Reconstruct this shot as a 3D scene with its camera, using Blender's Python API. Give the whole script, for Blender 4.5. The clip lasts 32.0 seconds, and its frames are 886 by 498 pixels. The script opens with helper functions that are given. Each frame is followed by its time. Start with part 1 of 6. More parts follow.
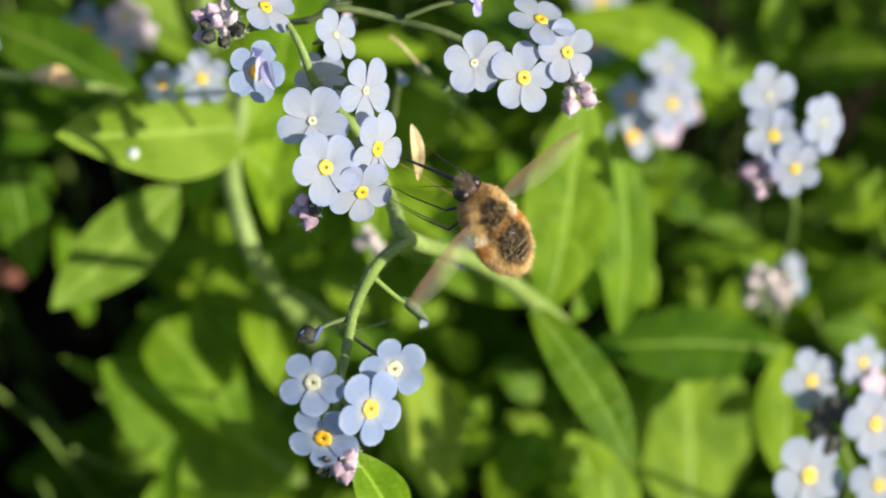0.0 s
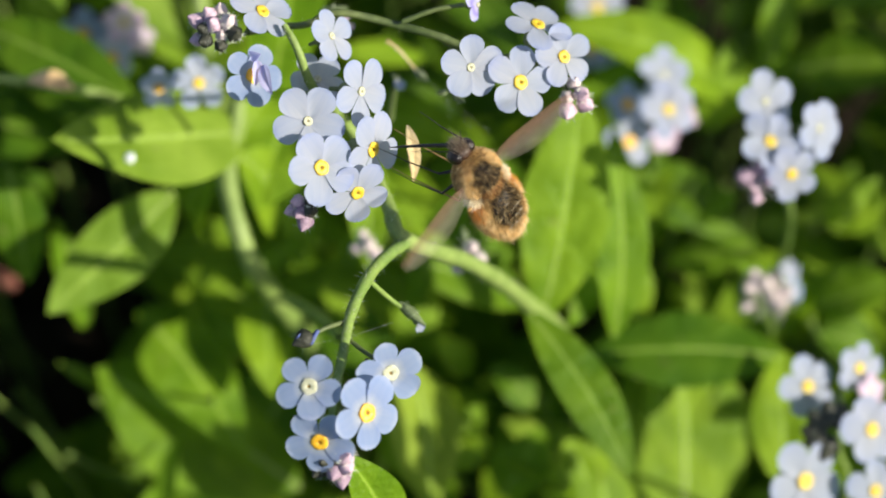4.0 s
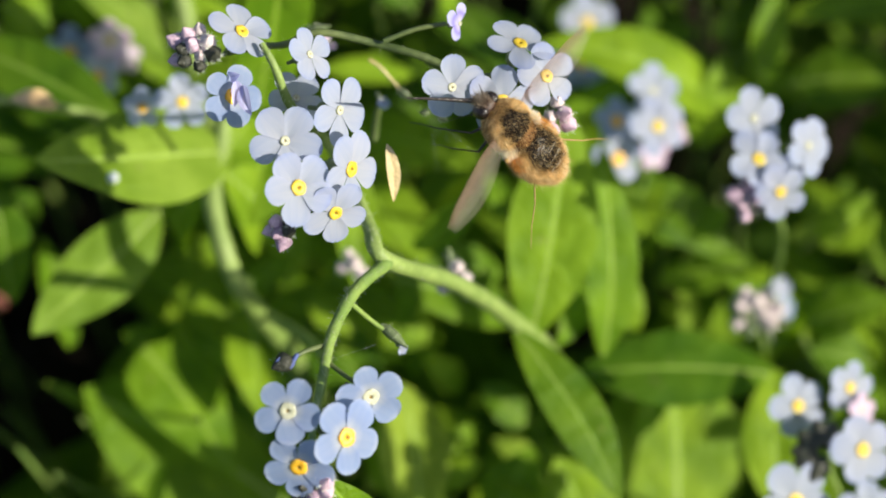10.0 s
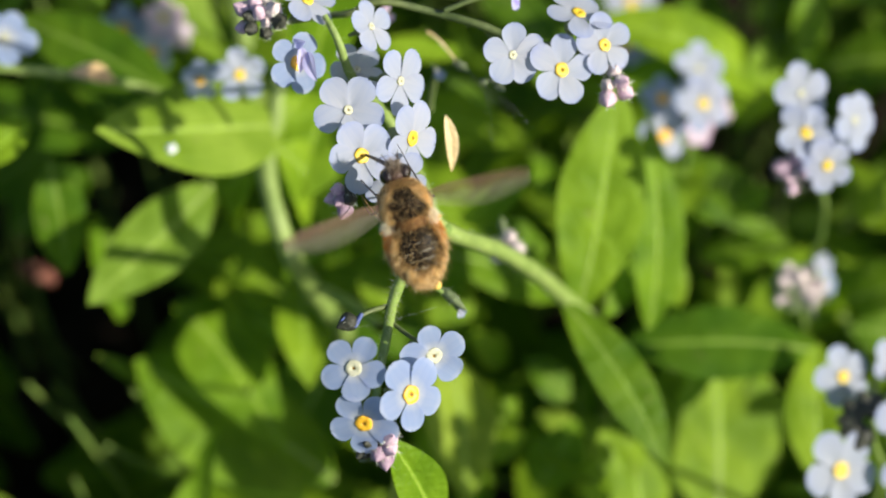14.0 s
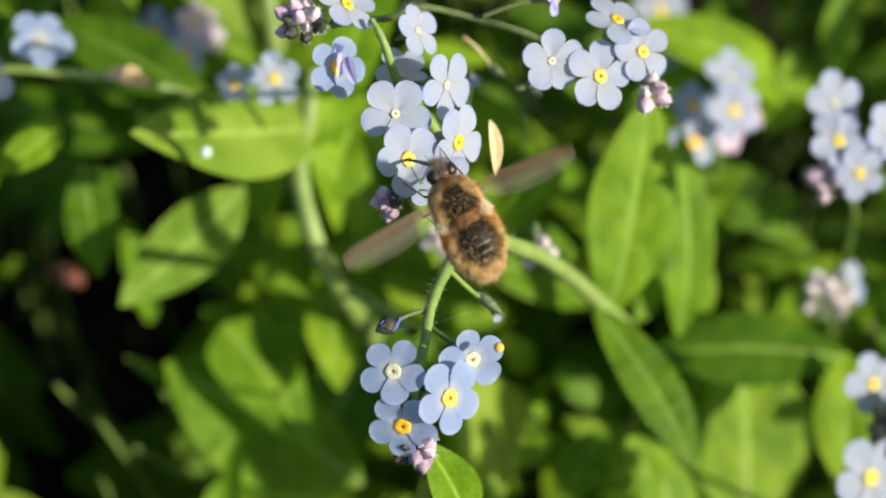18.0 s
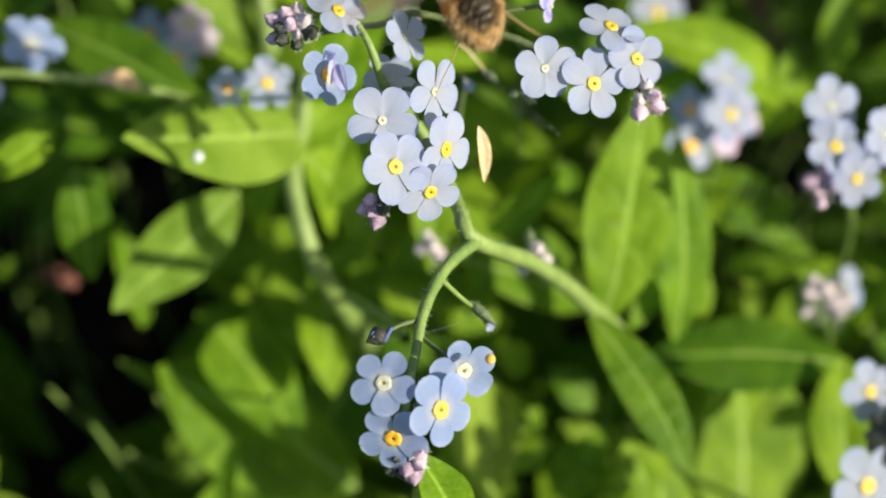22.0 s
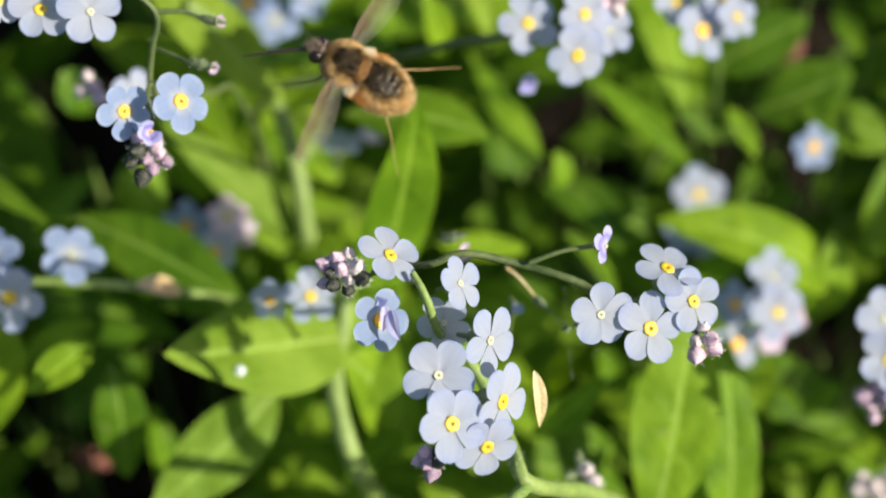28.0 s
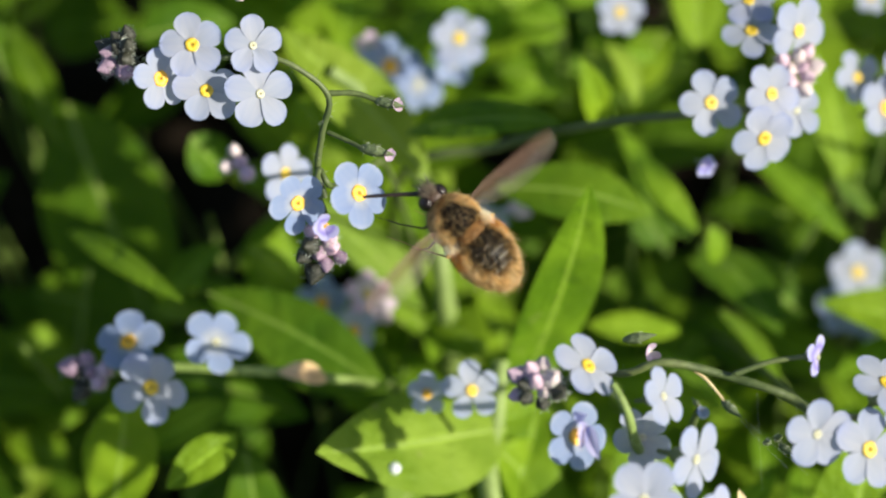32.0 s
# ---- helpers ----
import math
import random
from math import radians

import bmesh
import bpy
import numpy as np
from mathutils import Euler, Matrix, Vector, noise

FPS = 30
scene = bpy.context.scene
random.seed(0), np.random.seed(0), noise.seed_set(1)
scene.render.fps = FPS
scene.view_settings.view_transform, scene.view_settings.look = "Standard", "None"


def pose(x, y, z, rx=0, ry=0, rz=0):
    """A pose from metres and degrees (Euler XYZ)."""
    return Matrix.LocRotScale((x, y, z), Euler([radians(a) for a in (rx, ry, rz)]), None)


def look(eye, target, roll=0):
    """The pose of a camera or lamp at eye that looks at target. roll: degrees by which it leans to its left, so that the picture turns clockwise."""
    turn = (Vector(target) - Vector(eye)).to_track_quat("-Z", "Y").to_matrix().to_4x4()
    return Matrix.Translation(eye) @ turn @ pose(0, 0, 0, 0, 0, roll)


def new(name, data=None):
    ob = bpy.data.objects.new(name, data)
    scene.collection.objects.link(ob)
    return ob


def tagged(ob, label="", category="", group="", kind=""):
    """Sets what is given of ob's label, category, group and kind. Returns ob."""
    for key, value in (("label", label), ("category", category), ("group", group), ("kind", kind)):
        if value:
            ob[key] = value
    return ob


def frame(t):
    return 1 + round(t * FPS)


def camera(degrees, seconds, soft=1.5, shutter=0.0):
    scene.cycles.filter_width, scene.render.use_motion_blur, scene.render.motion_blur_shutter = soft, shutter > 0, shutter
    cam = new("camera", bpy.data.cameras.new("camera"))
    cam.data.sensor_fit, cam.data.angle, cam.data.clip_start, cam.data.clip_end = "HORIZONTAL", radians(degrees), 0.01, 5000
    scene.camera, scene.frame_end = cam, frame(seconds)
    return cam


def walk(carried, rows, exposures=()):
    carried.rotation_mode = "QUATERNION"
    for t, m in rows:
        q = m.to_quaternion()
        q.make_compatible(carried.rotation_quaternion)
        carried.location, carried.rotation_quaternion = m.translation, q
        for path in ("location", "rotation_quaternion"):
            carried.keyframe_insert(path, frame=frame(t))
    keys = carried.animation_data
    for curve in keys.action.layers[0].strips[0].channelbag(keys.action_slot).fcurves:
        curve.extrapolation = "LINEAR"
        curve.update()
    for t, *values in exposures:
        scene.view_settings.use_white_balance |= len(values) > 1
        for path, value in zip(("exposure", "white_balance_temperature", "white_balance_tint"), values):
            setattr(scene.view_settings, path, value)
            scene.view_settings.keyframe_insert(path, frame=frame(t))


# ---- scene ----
# A bed of forget-me-nots on dark soil; a bee fly drinks at one flower after another.
# The flower heads stand about 0.2 m over the soil; the camera looks down on them.
cam = camera(26.0, 32.0, soft=1.9, shutter=0.45)
cam.data.dof.use_dof = True
cam.data.dof.focus_distance = 0.2225
cam.data.dof.aperture_fstop = 13.0
walk(cam, [
    (0, pose(0.00001, -0.11200, 0.40625, 27.889, 0.161, -0.198)),
    (0.5, pose(0.00060, -0.11279, 0.40510, 28.088, 0.110, -0.211)),
    (1, pose(0.00126, -0.11304, 0.40406, 28.118, 0.119, -0.248)),
    (1.5, pose(0.00134, -0.11385, 0.40464, 28.092, 0.064, -0.216)),
    (2, pose(0.00089, -0.11390, 0.40497, 28.071, 0.097, -0.226)),
    (2.5, pose(0.00031, -0.11300, 0.40597, 28.039, 0.038, -0.182)),
    (3, pose(0.00115, -0.11173, 0.40674, 27.968, 0.199, -0.112)),
    (3.5, pose(-0.00012, -0.11248, 0.40603, 28.121, 0.001, -0.178)),
    (5.5, pose(-0.00001, -0.11109, 0.40598, 28.169, 0.090, -0.165)),
    (6, pose(0.00023, -0.11026, 0.40656, 28.076, 0.139, -0.155)),
    (6.5, pose(0.00033, -0.11059, 0.40626, 28.207, 0.052, -0.184)),
    (7, pose(0.00059, -0.11036, 0.40625, 28.242, -0.043, -0.219)),
    (7.5, pose(0.00149, -0.10998, 0.40640, 28.248, 0.071, -0.139)),
    (8, pose(0.00209, -0.10876, 0.40698, 28.059, 0.094, -0.077)),
    (8.5, pose(0.00224, -0.10990, 0.40603, 28.328, 0.055, -0.213)),
    (9, pose(0.00290, -0.10941, 0.40587, 28.262, 0.144, -0.188)),
    (9.5, pose(0.00253, -0.11111, 0.40475, 28.527, 0.119, -0.178)),
    (10, pose(0.00298, -0.11003, 0.40467, 28.406, 0.296, -0.220)),
    (10.5, pose(0.00346, -0.10845, 0.40519, 28.181, 0.417, -0.168)),
    (11, pose(0.00262, -0.10852, 0.40553, 28.292, 0.315, -0.209)),
    (11.5, pose(0.00146, -0.10904, 0.40636, 28.343, 0.313, -0.297)),
    (12, pose(0.00140, -0.10915, 0.40728, 28.239, 0.485, -0.149)),
    (12.5, pose(-0.00014, -0.11079, 0.40701, 28.342, 0.419, -0.116)),
    (13, pose(-0.00123, -0.11233, 0.40721, 28.385, 0.463, -0.028)),
    (13.5, pose(-0.00239, -0.11454, 0.40695, 28.469, 0.414, 0.032)),
    (14, pose(-0.00295, -0.11676, 0.40653, 28.603, 0.432, 0.168)),
    (14.5, pose(-0.00443, -0.11809, 0.40638, 28.621, 0.379, 0.288)),
    (16.5, pose(-0.00730, -0.11702, 0.40688, 28.530, 0.484, 0.594)),
    (17, pose(-0.00758, -0.11635, 0.40748, 28.553, 0.383, 0.622)),
    (17.5, pose(-0.00734, -0.11630, 0.40747, 28.629, 0.312, 0.607)),
    (18, pose(-0.00672, -0.11742, 0.40723, 28.797, 0.391, 0.629)),
    (18.5, pose(-0.00639, -0.11655, 0.40739, 28.567, 0.415, 0.796)),
    (19, pose(-0.00710, -0.11703, 0.40702, 28.809, 0.313, 0.747)),
    (19.5, pose(-0.00641, -0.11515, 0.40765, 28.559, 0.418, 0.754)),
    (20, pose(-0.00752, -0.11606, 0.40730, 28.722, 0.311, 0.755)),
    (20.5, pose(-0.00740, -0.11466, 0.40786, 28.479, 0.373, 0.780)),
    (21, pose(-0.00659, -0.11486, 0.40749, 28.509, 0.400, 0.736)),
    (21.5, pose(-0.00477, -0.11414, 0.40699, 28.367, 0.598, 0.837)),
    (22, pose(-0.00531, -0.11433, 0.40659, 28.472, 0.468, 0.739)),
    (22.5, pose(-0.00404, -0.11310, 0.40812, 28.316, 0.833, 0.683)),
    (23, pose(-0.00681, -0.11082, 0.41079, 28.332, 0.518, 0.716)),
    (23.5, pose(-0.00637, -0.10798, 0.41472, 28.972, 0.597, 0.715)),
    (24, pose(-0.00439, -0.10438, 0.41902, 29.332, 0.860, 0.607)),
    (24.5, pose(-0.00295, -0.10217, 0.42242, 29.348, 0.979, 0.607)),
    (25, pose(-0.00231, -0.10068, 0.42455, 29.215, 1.156, 0.730)),
    (25.5, pose(-0.00500, -0.10102, 0.42440, 29.380, 0.889, 0.711)),
    (27.5, pose(-0.01103, -0.09614, 0.41581, 29.775, 0.478, 0.783)),
    (28, pose(-0.01118, -0.09161, 0.41457, 29.812, 0.663, 0.732)),
    (28.5, pose(-0.01285, -0.08710, 0.41528, 29.900, 0.566, 0.748)),
    (29, pose(-0.01478, -0.08168, 0.41519, 29.910, 0.592, 0.851)),
    (29.5, pose(-0.01855, -0.07838, 0.41454, 30.156, 0.704, 0.889)),
    (30, pose(-0.02326, -0.07733, 0.41281, 30.338, 0.789, 1.040)),
    (30.5, pose(-0.02659, -0.07655, 0.41213, 30.275, 0.874, 1.190)),
    (31, pose(-0.02892, -0.07508, 0.41069, 30.202, 0.858, 1.257)),
    (31.5, pose(-0.02962, -0.07393, 0.40852, 30.128, 1.002, 1.544)),
    (32, pose(-0.03112, -0.07394, 0.40536, 30.054, 0.842, 1.762)),
])

# ---- light: slanting morning sun, blue sky ----
SUN_AT = Vector((0.82, -0.27, 0.51)).normalized()
scene.view_settings.exposure = 0.75
world = bpy.data.worlds.new("sky")
scene.world = world
world.use_nodes = True
nt = world.node_tree
sky = nt.nodes.new("ShaderNodeTexSky")
sky.sky_type, sky.sun_disc = "NISHITA", False
sky.sun_elevation = math.asin(SUN_AT.z)
sky.sun_rotation = math.atan2(SUN_AT.x, SUN_AT.y)
nt.links.new(sky.outputs[0], nt.nodes["Background"].inputs[0])
nt.nodes["Background"].inputs[1].default_value = 0.081
sun = new("sun", bpy.data.lights.new("sun", "SUN"))
sun.data.energy, sun.data.angle, sun.data.color = 4.6, radians(0.5), (1.0, 0.95, 0.81)
sun.matrix_world = look(SUN_AT * 3, (0, 0, 0))


# ---- materials ----
def nodes_of(name):
    m = bpy.data.materials.new(name)
    m.use_nodes = True
    return m, m.node_tree.nodes, m.node_tree.links, m.node_tree.nodes["Principled BSDF"]


def node(ns, kind, **values):
    n = ns.new(kind)
    for key, v in values.items():
        n.inputs[key.replace("_", " ")].default_value = v
    return n


def ramp(ns, ls, source, stops):
    r = ns.new("ShaderNodeValToRGB")
    el = r.color_ramp.elements
    el[0].position, el[0].color = stops[0][0], (*stops[0][1], 1)
    el[1].position, el[1].color = stops[-1][0], (*stops[-1][1], 1)
    for at, c in stops[1:-1]:
        e = el.new(at)
        e.color = (*c, 1)
    ls.new(source, r.inputs[0])
    return r.outputs[0]


def mix(ns, ls, a, b, fac, mode="MIX"):
    n = ns.new("ShaderNodeMix")
    n.data_type, n.blend_type = "RGBA", mode
    for socket, v in ((n.inputs[6], a), (n.inputs[7], b), (n.inputs[0], fac)):
        if hasattr(v, "is_output"):
            ls.new(v, socket)
        else:
            socket.default_value = v if isinstance(v, float) else (*v, 1)
    return n.outputs[2]


def bump(ns, ls, bsdf, height, strength, distance):
    b = node(ns, "ShaderNodeBump", Strength=strength, Distance=distance)
    ls.new(height, b.inputs["Height"])
    ls.new(b.outputs[0], bsdf.inputs["Normal"])
    return b


def noise_at(ns, ls, scale, detail=3.0, coord="Object"):
    c = ns.new("ShaderNodeTexCoord")
    n = node(ns, "ShaderNodeTexNoise", Scale=scale, Detail=detail)
    ls.new(c.outputs[coord], n.inputs["Vector"])
    return n.outputs["Fac"]


def see_through(ns, ls, bsdf, colour, share):
    """Light that passes through a thin leaf or petal."""
    t = ns.new("ShaderNodeBsdfTranslucent")
    if hasattr(colour, "is_output"):
        ls.new(colour, t.inputs[0])
    else:
        t.inputs[0].default_value = (*colour, 1)
    m = ns.new("ShaderNodeMixShader")
    m.inputs[0].default_value = share
    ls.new(bsdf.outputs[0], m.inputs[1])
    ls.new(t.outputs[0], m.inputs[2])
    ls.new(m.outputs[0], ns["Material Output"].inputs[0])


def leaf_material(name, dark, light, through_it, gloss=0.42):
    """Hairy leaf: colour drifts in patches and along the blade, side veins in the relief."""
    m, ns, ls, b = nodes_of(name)
    uv = ns.new("ShaderNodeUVMap")
    sep = ns.new("ShaderNodeSeparateXYZ")
    ls.new(uv.outputs[0], sep.inputs[0])
    patches = ramp(ns, ls, noise_at(ns, ls, 130.0, 4.0), [(0.34, dark), (0.66, light)])
    info = ns.new("ShaderNodeObjectInfo")
    tone = ramp(ns, ls, info.outputs["Random"], [(0.0, (0.78, 0.86, 0.8)), (0.5, (1, 1, 1)), (1.0, (1.16, 1.08, 0.9))])
    col = mix(ns, ls, patches, tone, 1.0, "MULTIPLY")
    # pale midrib where the blade's middle runs
    mid = ns.new("ShaderNodeMath")
    mid.operation = "SUBTRACT"
    ls.new(sep.outputs[0], mid.inputs[0])
    mid.inputs[1].default_value = 0.5
    width = ns.new("ShaderNodeMath")
    width.operation = "ABSOLUTE"
    ls.new(mid.outputs[0], width.inputs[0])
    rib = ramp(ns, ls, width.outputs[0], [(0.0, (1, 1, 1)), (0.025, (0.5, 0.5, 0.5)), (0.05, (0, 0, 0))])
    pale = tuple(min(1.0, 1.5 * v + 0.02) for v in light)
    col = mix(ns, ls, col, pale, rib)
    # worn specks
    speck = ramp(ns, ls, noise_at(ns, ls, 420.0, 1.0), [(0.70, (0, 0, 0)), (0.78, (1, 1, 1))])
    half = mix(ns, ls, (0, 0, 0), speck, 0.35)
    col = mix(ns, ls, col, (0.25, 0.24, 0.09), half)
    ls.new(col, b.inputs["Base Color"])
    b.inputs["Roughness"].default_value = gloss
    b.inputs["Specular IOR Level"].default_value = 0.10
    b.inputs["Sheen Weight"].default_value, b.inputs["Sheen Roughness"].default_value = 0.03, 0.45
    fine = noise_at(ns, ls, 1500.0, 2.0)
    broad = noise_at(ns, ls, 260.0, 2.0)
    both = ns.new("ShaderNodeMath")
    both.operation = "MULTIPLY_ADD"
    ls.new(broad, both.inputs[0])
    both.inputs[1].default_value = 3.0
    ls.new(fine, both.inputs[2])
    bump(ns, ls, b, both.outputs[0], 0.75, 0.0004)
    see_through(ns, ls, b, mix(ns, ls, col, through_it, 1.0, "MULTIPLY"), 0.38)
    return m


def petal_material(name, stops, passing=0.48):
    """Petal: colours from the throat outwards, with fine veins."""
    m, ns, ls, b = nodes_of(name)
    c = ns.new("ShaderNodeTexCoord")
    ln = ns.new("ShaderNodeVectorMath")
    ln.operation = "LENGTH"
    ls.new(c.outputs["Object"], ln.inputs[0])
    far = node(ns, "ShaderNodeMath")
    far.operation = "MULTIPLY_ADD"
    ls.new(ln.outputs["Value"], far.inputs[0])
    far.inputs[1].default_value = 235.0
    wander = node(ns, "ShaderNodeMath")
    wander.operation = "MULTIPLY_ADD"
    ls.new(noise_at(ns, ls, 420.0), wander.inputs[0])
    wander.inputs[1].default_value, wander.inputs[2].default_value = 0.24, -0.12
    ls.new(wander.outputs[0], far.inputs[2])
    col = ramp(ns, ls, far.outputs[0], stops)
    info = ns.new("ShaderNodeObjectInfo")
    tone = ramp(ns, ls, info.outputs["Random"], [(0.0, (0.93, 0.96, 1.0)), (1.0, (1.03, 1.02, 1.0))])
    col = mix(ns, ls, col, tone, 1.0, "MULTIPLY")
    # veins fan out along the petal
    vein = node(ns, "ShaderNodeTexNoise", Scale=1.0, Detail=2.0)
    stretch = node(ns, "ShaderNodeMapping", Scale=(2600.0, 260.0, 260.0))
    ls.new(c.outputs["Object"], stretch.inputs["Vector"])
    ls.new(stretch.outputs[0], vein.inputs["Vector"])
    line = ramp(ns, ls, vein.outputs["Fac"], [(0.34, (0.94, 0.96, 0.99)), (0.6, (1.02, 1.01, 1.0))])
    col = mix(ns, ls, col, line, 1.0, "MULTIPLY")
    ls.new(col, b.inputs["Base Color"])
    b.inputs["Roughness"].default_value = 0.55
    b.inputs["Specular IOR Level"].default_value = 0.12
    bump(ns, ls, b, vein.outputs["Fac"], 0.12, 0.0003)
    see_through(ns, ls, b, col, passing)
    return m


def plain(name, low, high, rough, scale, relief=0.4, depth=0.0003, metal=0.0):
    """A surface that drifts between two tones, with grain."""
    m, ns, ls, b = nodes_of(name)
    big = ramp(ns, ls, noise_at(ns, ls, scale), [(0.32, low), (0.68, high)])
    small = ramp(ns, ls, noise_at(ns, ls, scale * 7), [(0.3, (0.8, 0.8, 0.8)), (0.7, (1.12, 1.12, 1.12))])
    ls.new(mix(ns, ls, big, small, 1.0, "MULTIPLY"), b.inputs["Base Color"])
    b.inputs["Roughness"].default_value, b.inputs["Metallic"].default_value = rough, metal
    bump(ns, ls, b, noise_at(ns, ls, scale * 5), relief, depth)
    return m


LEAF = leaf_material("leaf_green", (0.118, 0.218, 0.009), (0.214, 0.340, 0.018), (1.3, 1.3, 0.3))
# deeper copy of the leaf green, also puts shade into dim leaves
LEAF_DEEP_SHADE = leaf_material("leaf_deep_shade_green", (0.060, 0.136, 0.007), (0.120, 0.218, 0.012), (1.2, 1.3, 0.35))
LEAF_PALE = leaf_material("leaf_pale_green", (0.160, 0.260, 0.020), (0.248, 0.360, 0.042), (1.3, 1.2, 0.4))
STEM = plain("stem_green", (0.11, 0.19, 0.035), (0.2, 0.28, 0.06), 0.5, 160.0)
STEM_DARK = plain("stem_dark_green", (0.06, 0.09, 0.022), (0.12, 0.15, 0.045), 0.55, 160.0)
STALK_PALE = plain("stalk_pale_green", (0.145, 0.215, 0.04), (0.225, 0.30, 0.075), 0.6, 200.0)
MIDRIB = plain("midrib_pale_green", (0.17, 0.25, 0.03), (0.26, 0.34, 0.06), 0.5, 200.0)
HAIR = plain("plant_hair", (0.55, 0.58, 0.45), (0.7, 0.72, 0.6), 0.4, 300.0)
# whitened middle with bluer rim imitates overexposed, sunlit petals
PETAL = petal_material("petal_pale_blue", [(0.2, (0.485, 0.499, 0.576)), (0.6, (0.475, 0.499, 0.619)), (0.82, (0.456, 0.490, 0.638)), (0.97, (0.384, 0.432, 0.653))])
# bluer petal copy stands in for shade, its lighter tips for sunlit edges
PETAL_BLUE_SHADE = petal_material("petal_blue_shade", [(0.2, (0.518, 0.538, 0.595)), (0.48, (0.326, 0.394, 0.595)), (0.8, (0.331, 0.408, 0.619)), (0.97, (0.451, 0.504, 0.653))])
PETAL_LILAC = petal_material("petal_lilac", [(0.2, (0.62, 0.56, 0.86)), (0.5, (0.34, 0.28, 0.72)), (0.7, (0.56, 0.54, 0.86)), (0.95, (0.58, 0.56, 0.84))])
PETAL_PINK = petal_material("petal_pink", [(0.2, (0.85, 0.72, 0.78)), (0.9, (0.72, 0.50, 0.68))])
EYE_YELLOW = plain("eye_yellow", (0.58, 0.38, 0.015), (0.74, 0.54, 0.04), 0.45, 700.0)
EYE_ORANGE = plain("eye_orange", (0.72, 0.36, 0.015), (0.88, 0.52, 0.03), 0.45, 700.0)
EYE_WHITE = plain("eye_cream", (0.42, 0.42, 0.27), (0.52, 0.51, 0.37), 0.5, 700.0)
THROAT = plain("throat_dark", (0.20, 0.11, 0.01), (0.34, 0.20, 0.02), 0.7, 700.0)
CALYX = plain("calyx_grey_green", (0.09, 0.125, 0.05), (0.17, 0.21, 0.09), 0.7, 500.0, 0.8)
CALYX_DARK = plain("calyx_dark", (0.02, 0.022, 0.014), (0.05, 0.05, 0.03), 0.6, 500.0, 0.8)
BUD_PINK = plain("bud_pink", (0.48, 0.31, 0.40), (0.66, 0.49, 0.55), 0.6, 500.0, 0.6)
BUD_MAUVE = plain("bud_mauve", (0.22, 0.14, 0.20), (0.40, 0.28, 0.35), 0.6, 500.0, 0.6)
BUD_PALE = plain("bud_pale_pink", (0.52, 0.42, 0.42), (0.68, 0.56, 0.54), 0.6, 500.0, 0.6)
PETAL_NAVY = plain("petal_wilted_navy", (0.03, 0.05, 0.17), (0.10, 0.14, 0.36), 0.6, 400.0, 0.6)
WITHERED = plain("withered_tan", (0.60, 0.36, 0.15), (0.78, 0.55, 0.28), 0.7, 300.0, 0.8)
STRAW = plain("straw", (0.48, 0.35, 0.16), (0.62, 0.49, 0.26), 0.6, 300.0, 0.6)
# darker than real soil, so gaps look deeply shaded even where sun falls
SOIL = plain("soil_darkened", (0.006, 0.0045, 0.003), (0.020, 0.014, 0.009), 0.95, 60.0, 1.0, 0.004)
RED_LEAF = plain("dead_leaf_red", (0.12, 0.035, 0.02), (0.24, 0.08, 0.05), 0.7, 200.0, 0.8)
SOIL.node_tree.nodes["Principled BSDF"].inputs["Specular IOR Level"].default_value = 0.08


# ---- building ----
MM = 0.001
rng = random.Random(7)


def link(name, mesh, parent, label=""):
    ob = new(name, mesh)
    ob.parent = parent
    return tagged(ob, label)


def smooth(mesh):
    mesh.polygons.foreach_set("use_smooth", [True] * len(mesh.polygons))
    return mesh


def part(name, bm, material, parent, label=""):
    """One mesh object under a thing or a part."""
    mesh = bpy.data.meshes.new(name)
    bm.to_mesh(mesh)
    bm.free()
    mesh.materials.append(material)
    return link(name, smooth(mesh), parent, label)


def thing(name, label, category, at, group=""):
    ob = new(name)
    ob.empty_display_size = 0.01
    ob.location = Vector(at) * MM
    return tagged(ob, label, category, group)


def grid_mesh(name, rows, material, wrap=False, uv=True):
    """Mesh through a grid of points."""
    n, k = len(rows), len(rows[0])
    verts = [tuple(p) for row in rows for p in row]
    faces, coords = [], []
    for i in range(n - 1):
        for j in range(k if wrap else k - 1):
            j2 = (j + 1) % k
            faces.append((i * k + j, i * k + j2, (i + 1) * k + j2, (i + 1) * k + j))
            u0, u1, v0, v1 = j / (k - 1), (j + 1) / (k - 1), i / (n - 1), (i + 1) / (n - 1)
            coords += [u0, v0, u1, v0, u1, v1, u0, v1]
    mesh = bpy.data.meshes.new(name)
    mesh.from_pydata(verts, [], faces)
    if uv:
        mesh.uv_layers.new(name="uv").data.foreach_set("uv", coords)
    mesh.materials.append(material)
    return smooth(mesh)


def glide(points, steps):
    """A smooth line through points, as (place, share of the way)."""
    ps = [Vector(p) for p in points]
    ps = [ps[0] * 2 - ps[1], *ps, ps[-1] * 2 - ps[-2]]
    out = []
    last = len(ps) - 4
    for i in range(last + 1):
        a, b, c, d = ps[i:i + 4]
        for s in range(steps + (i == last)):
            t = s / steps
            out.append((0.5 * (2 * b + (c - a) * t + (2 * a - 5 * b + 4 * c - d) * t * t + (3 * b - a - 3 * c + d) * t ** 3), (i + t) / (last + 1)))
    return out


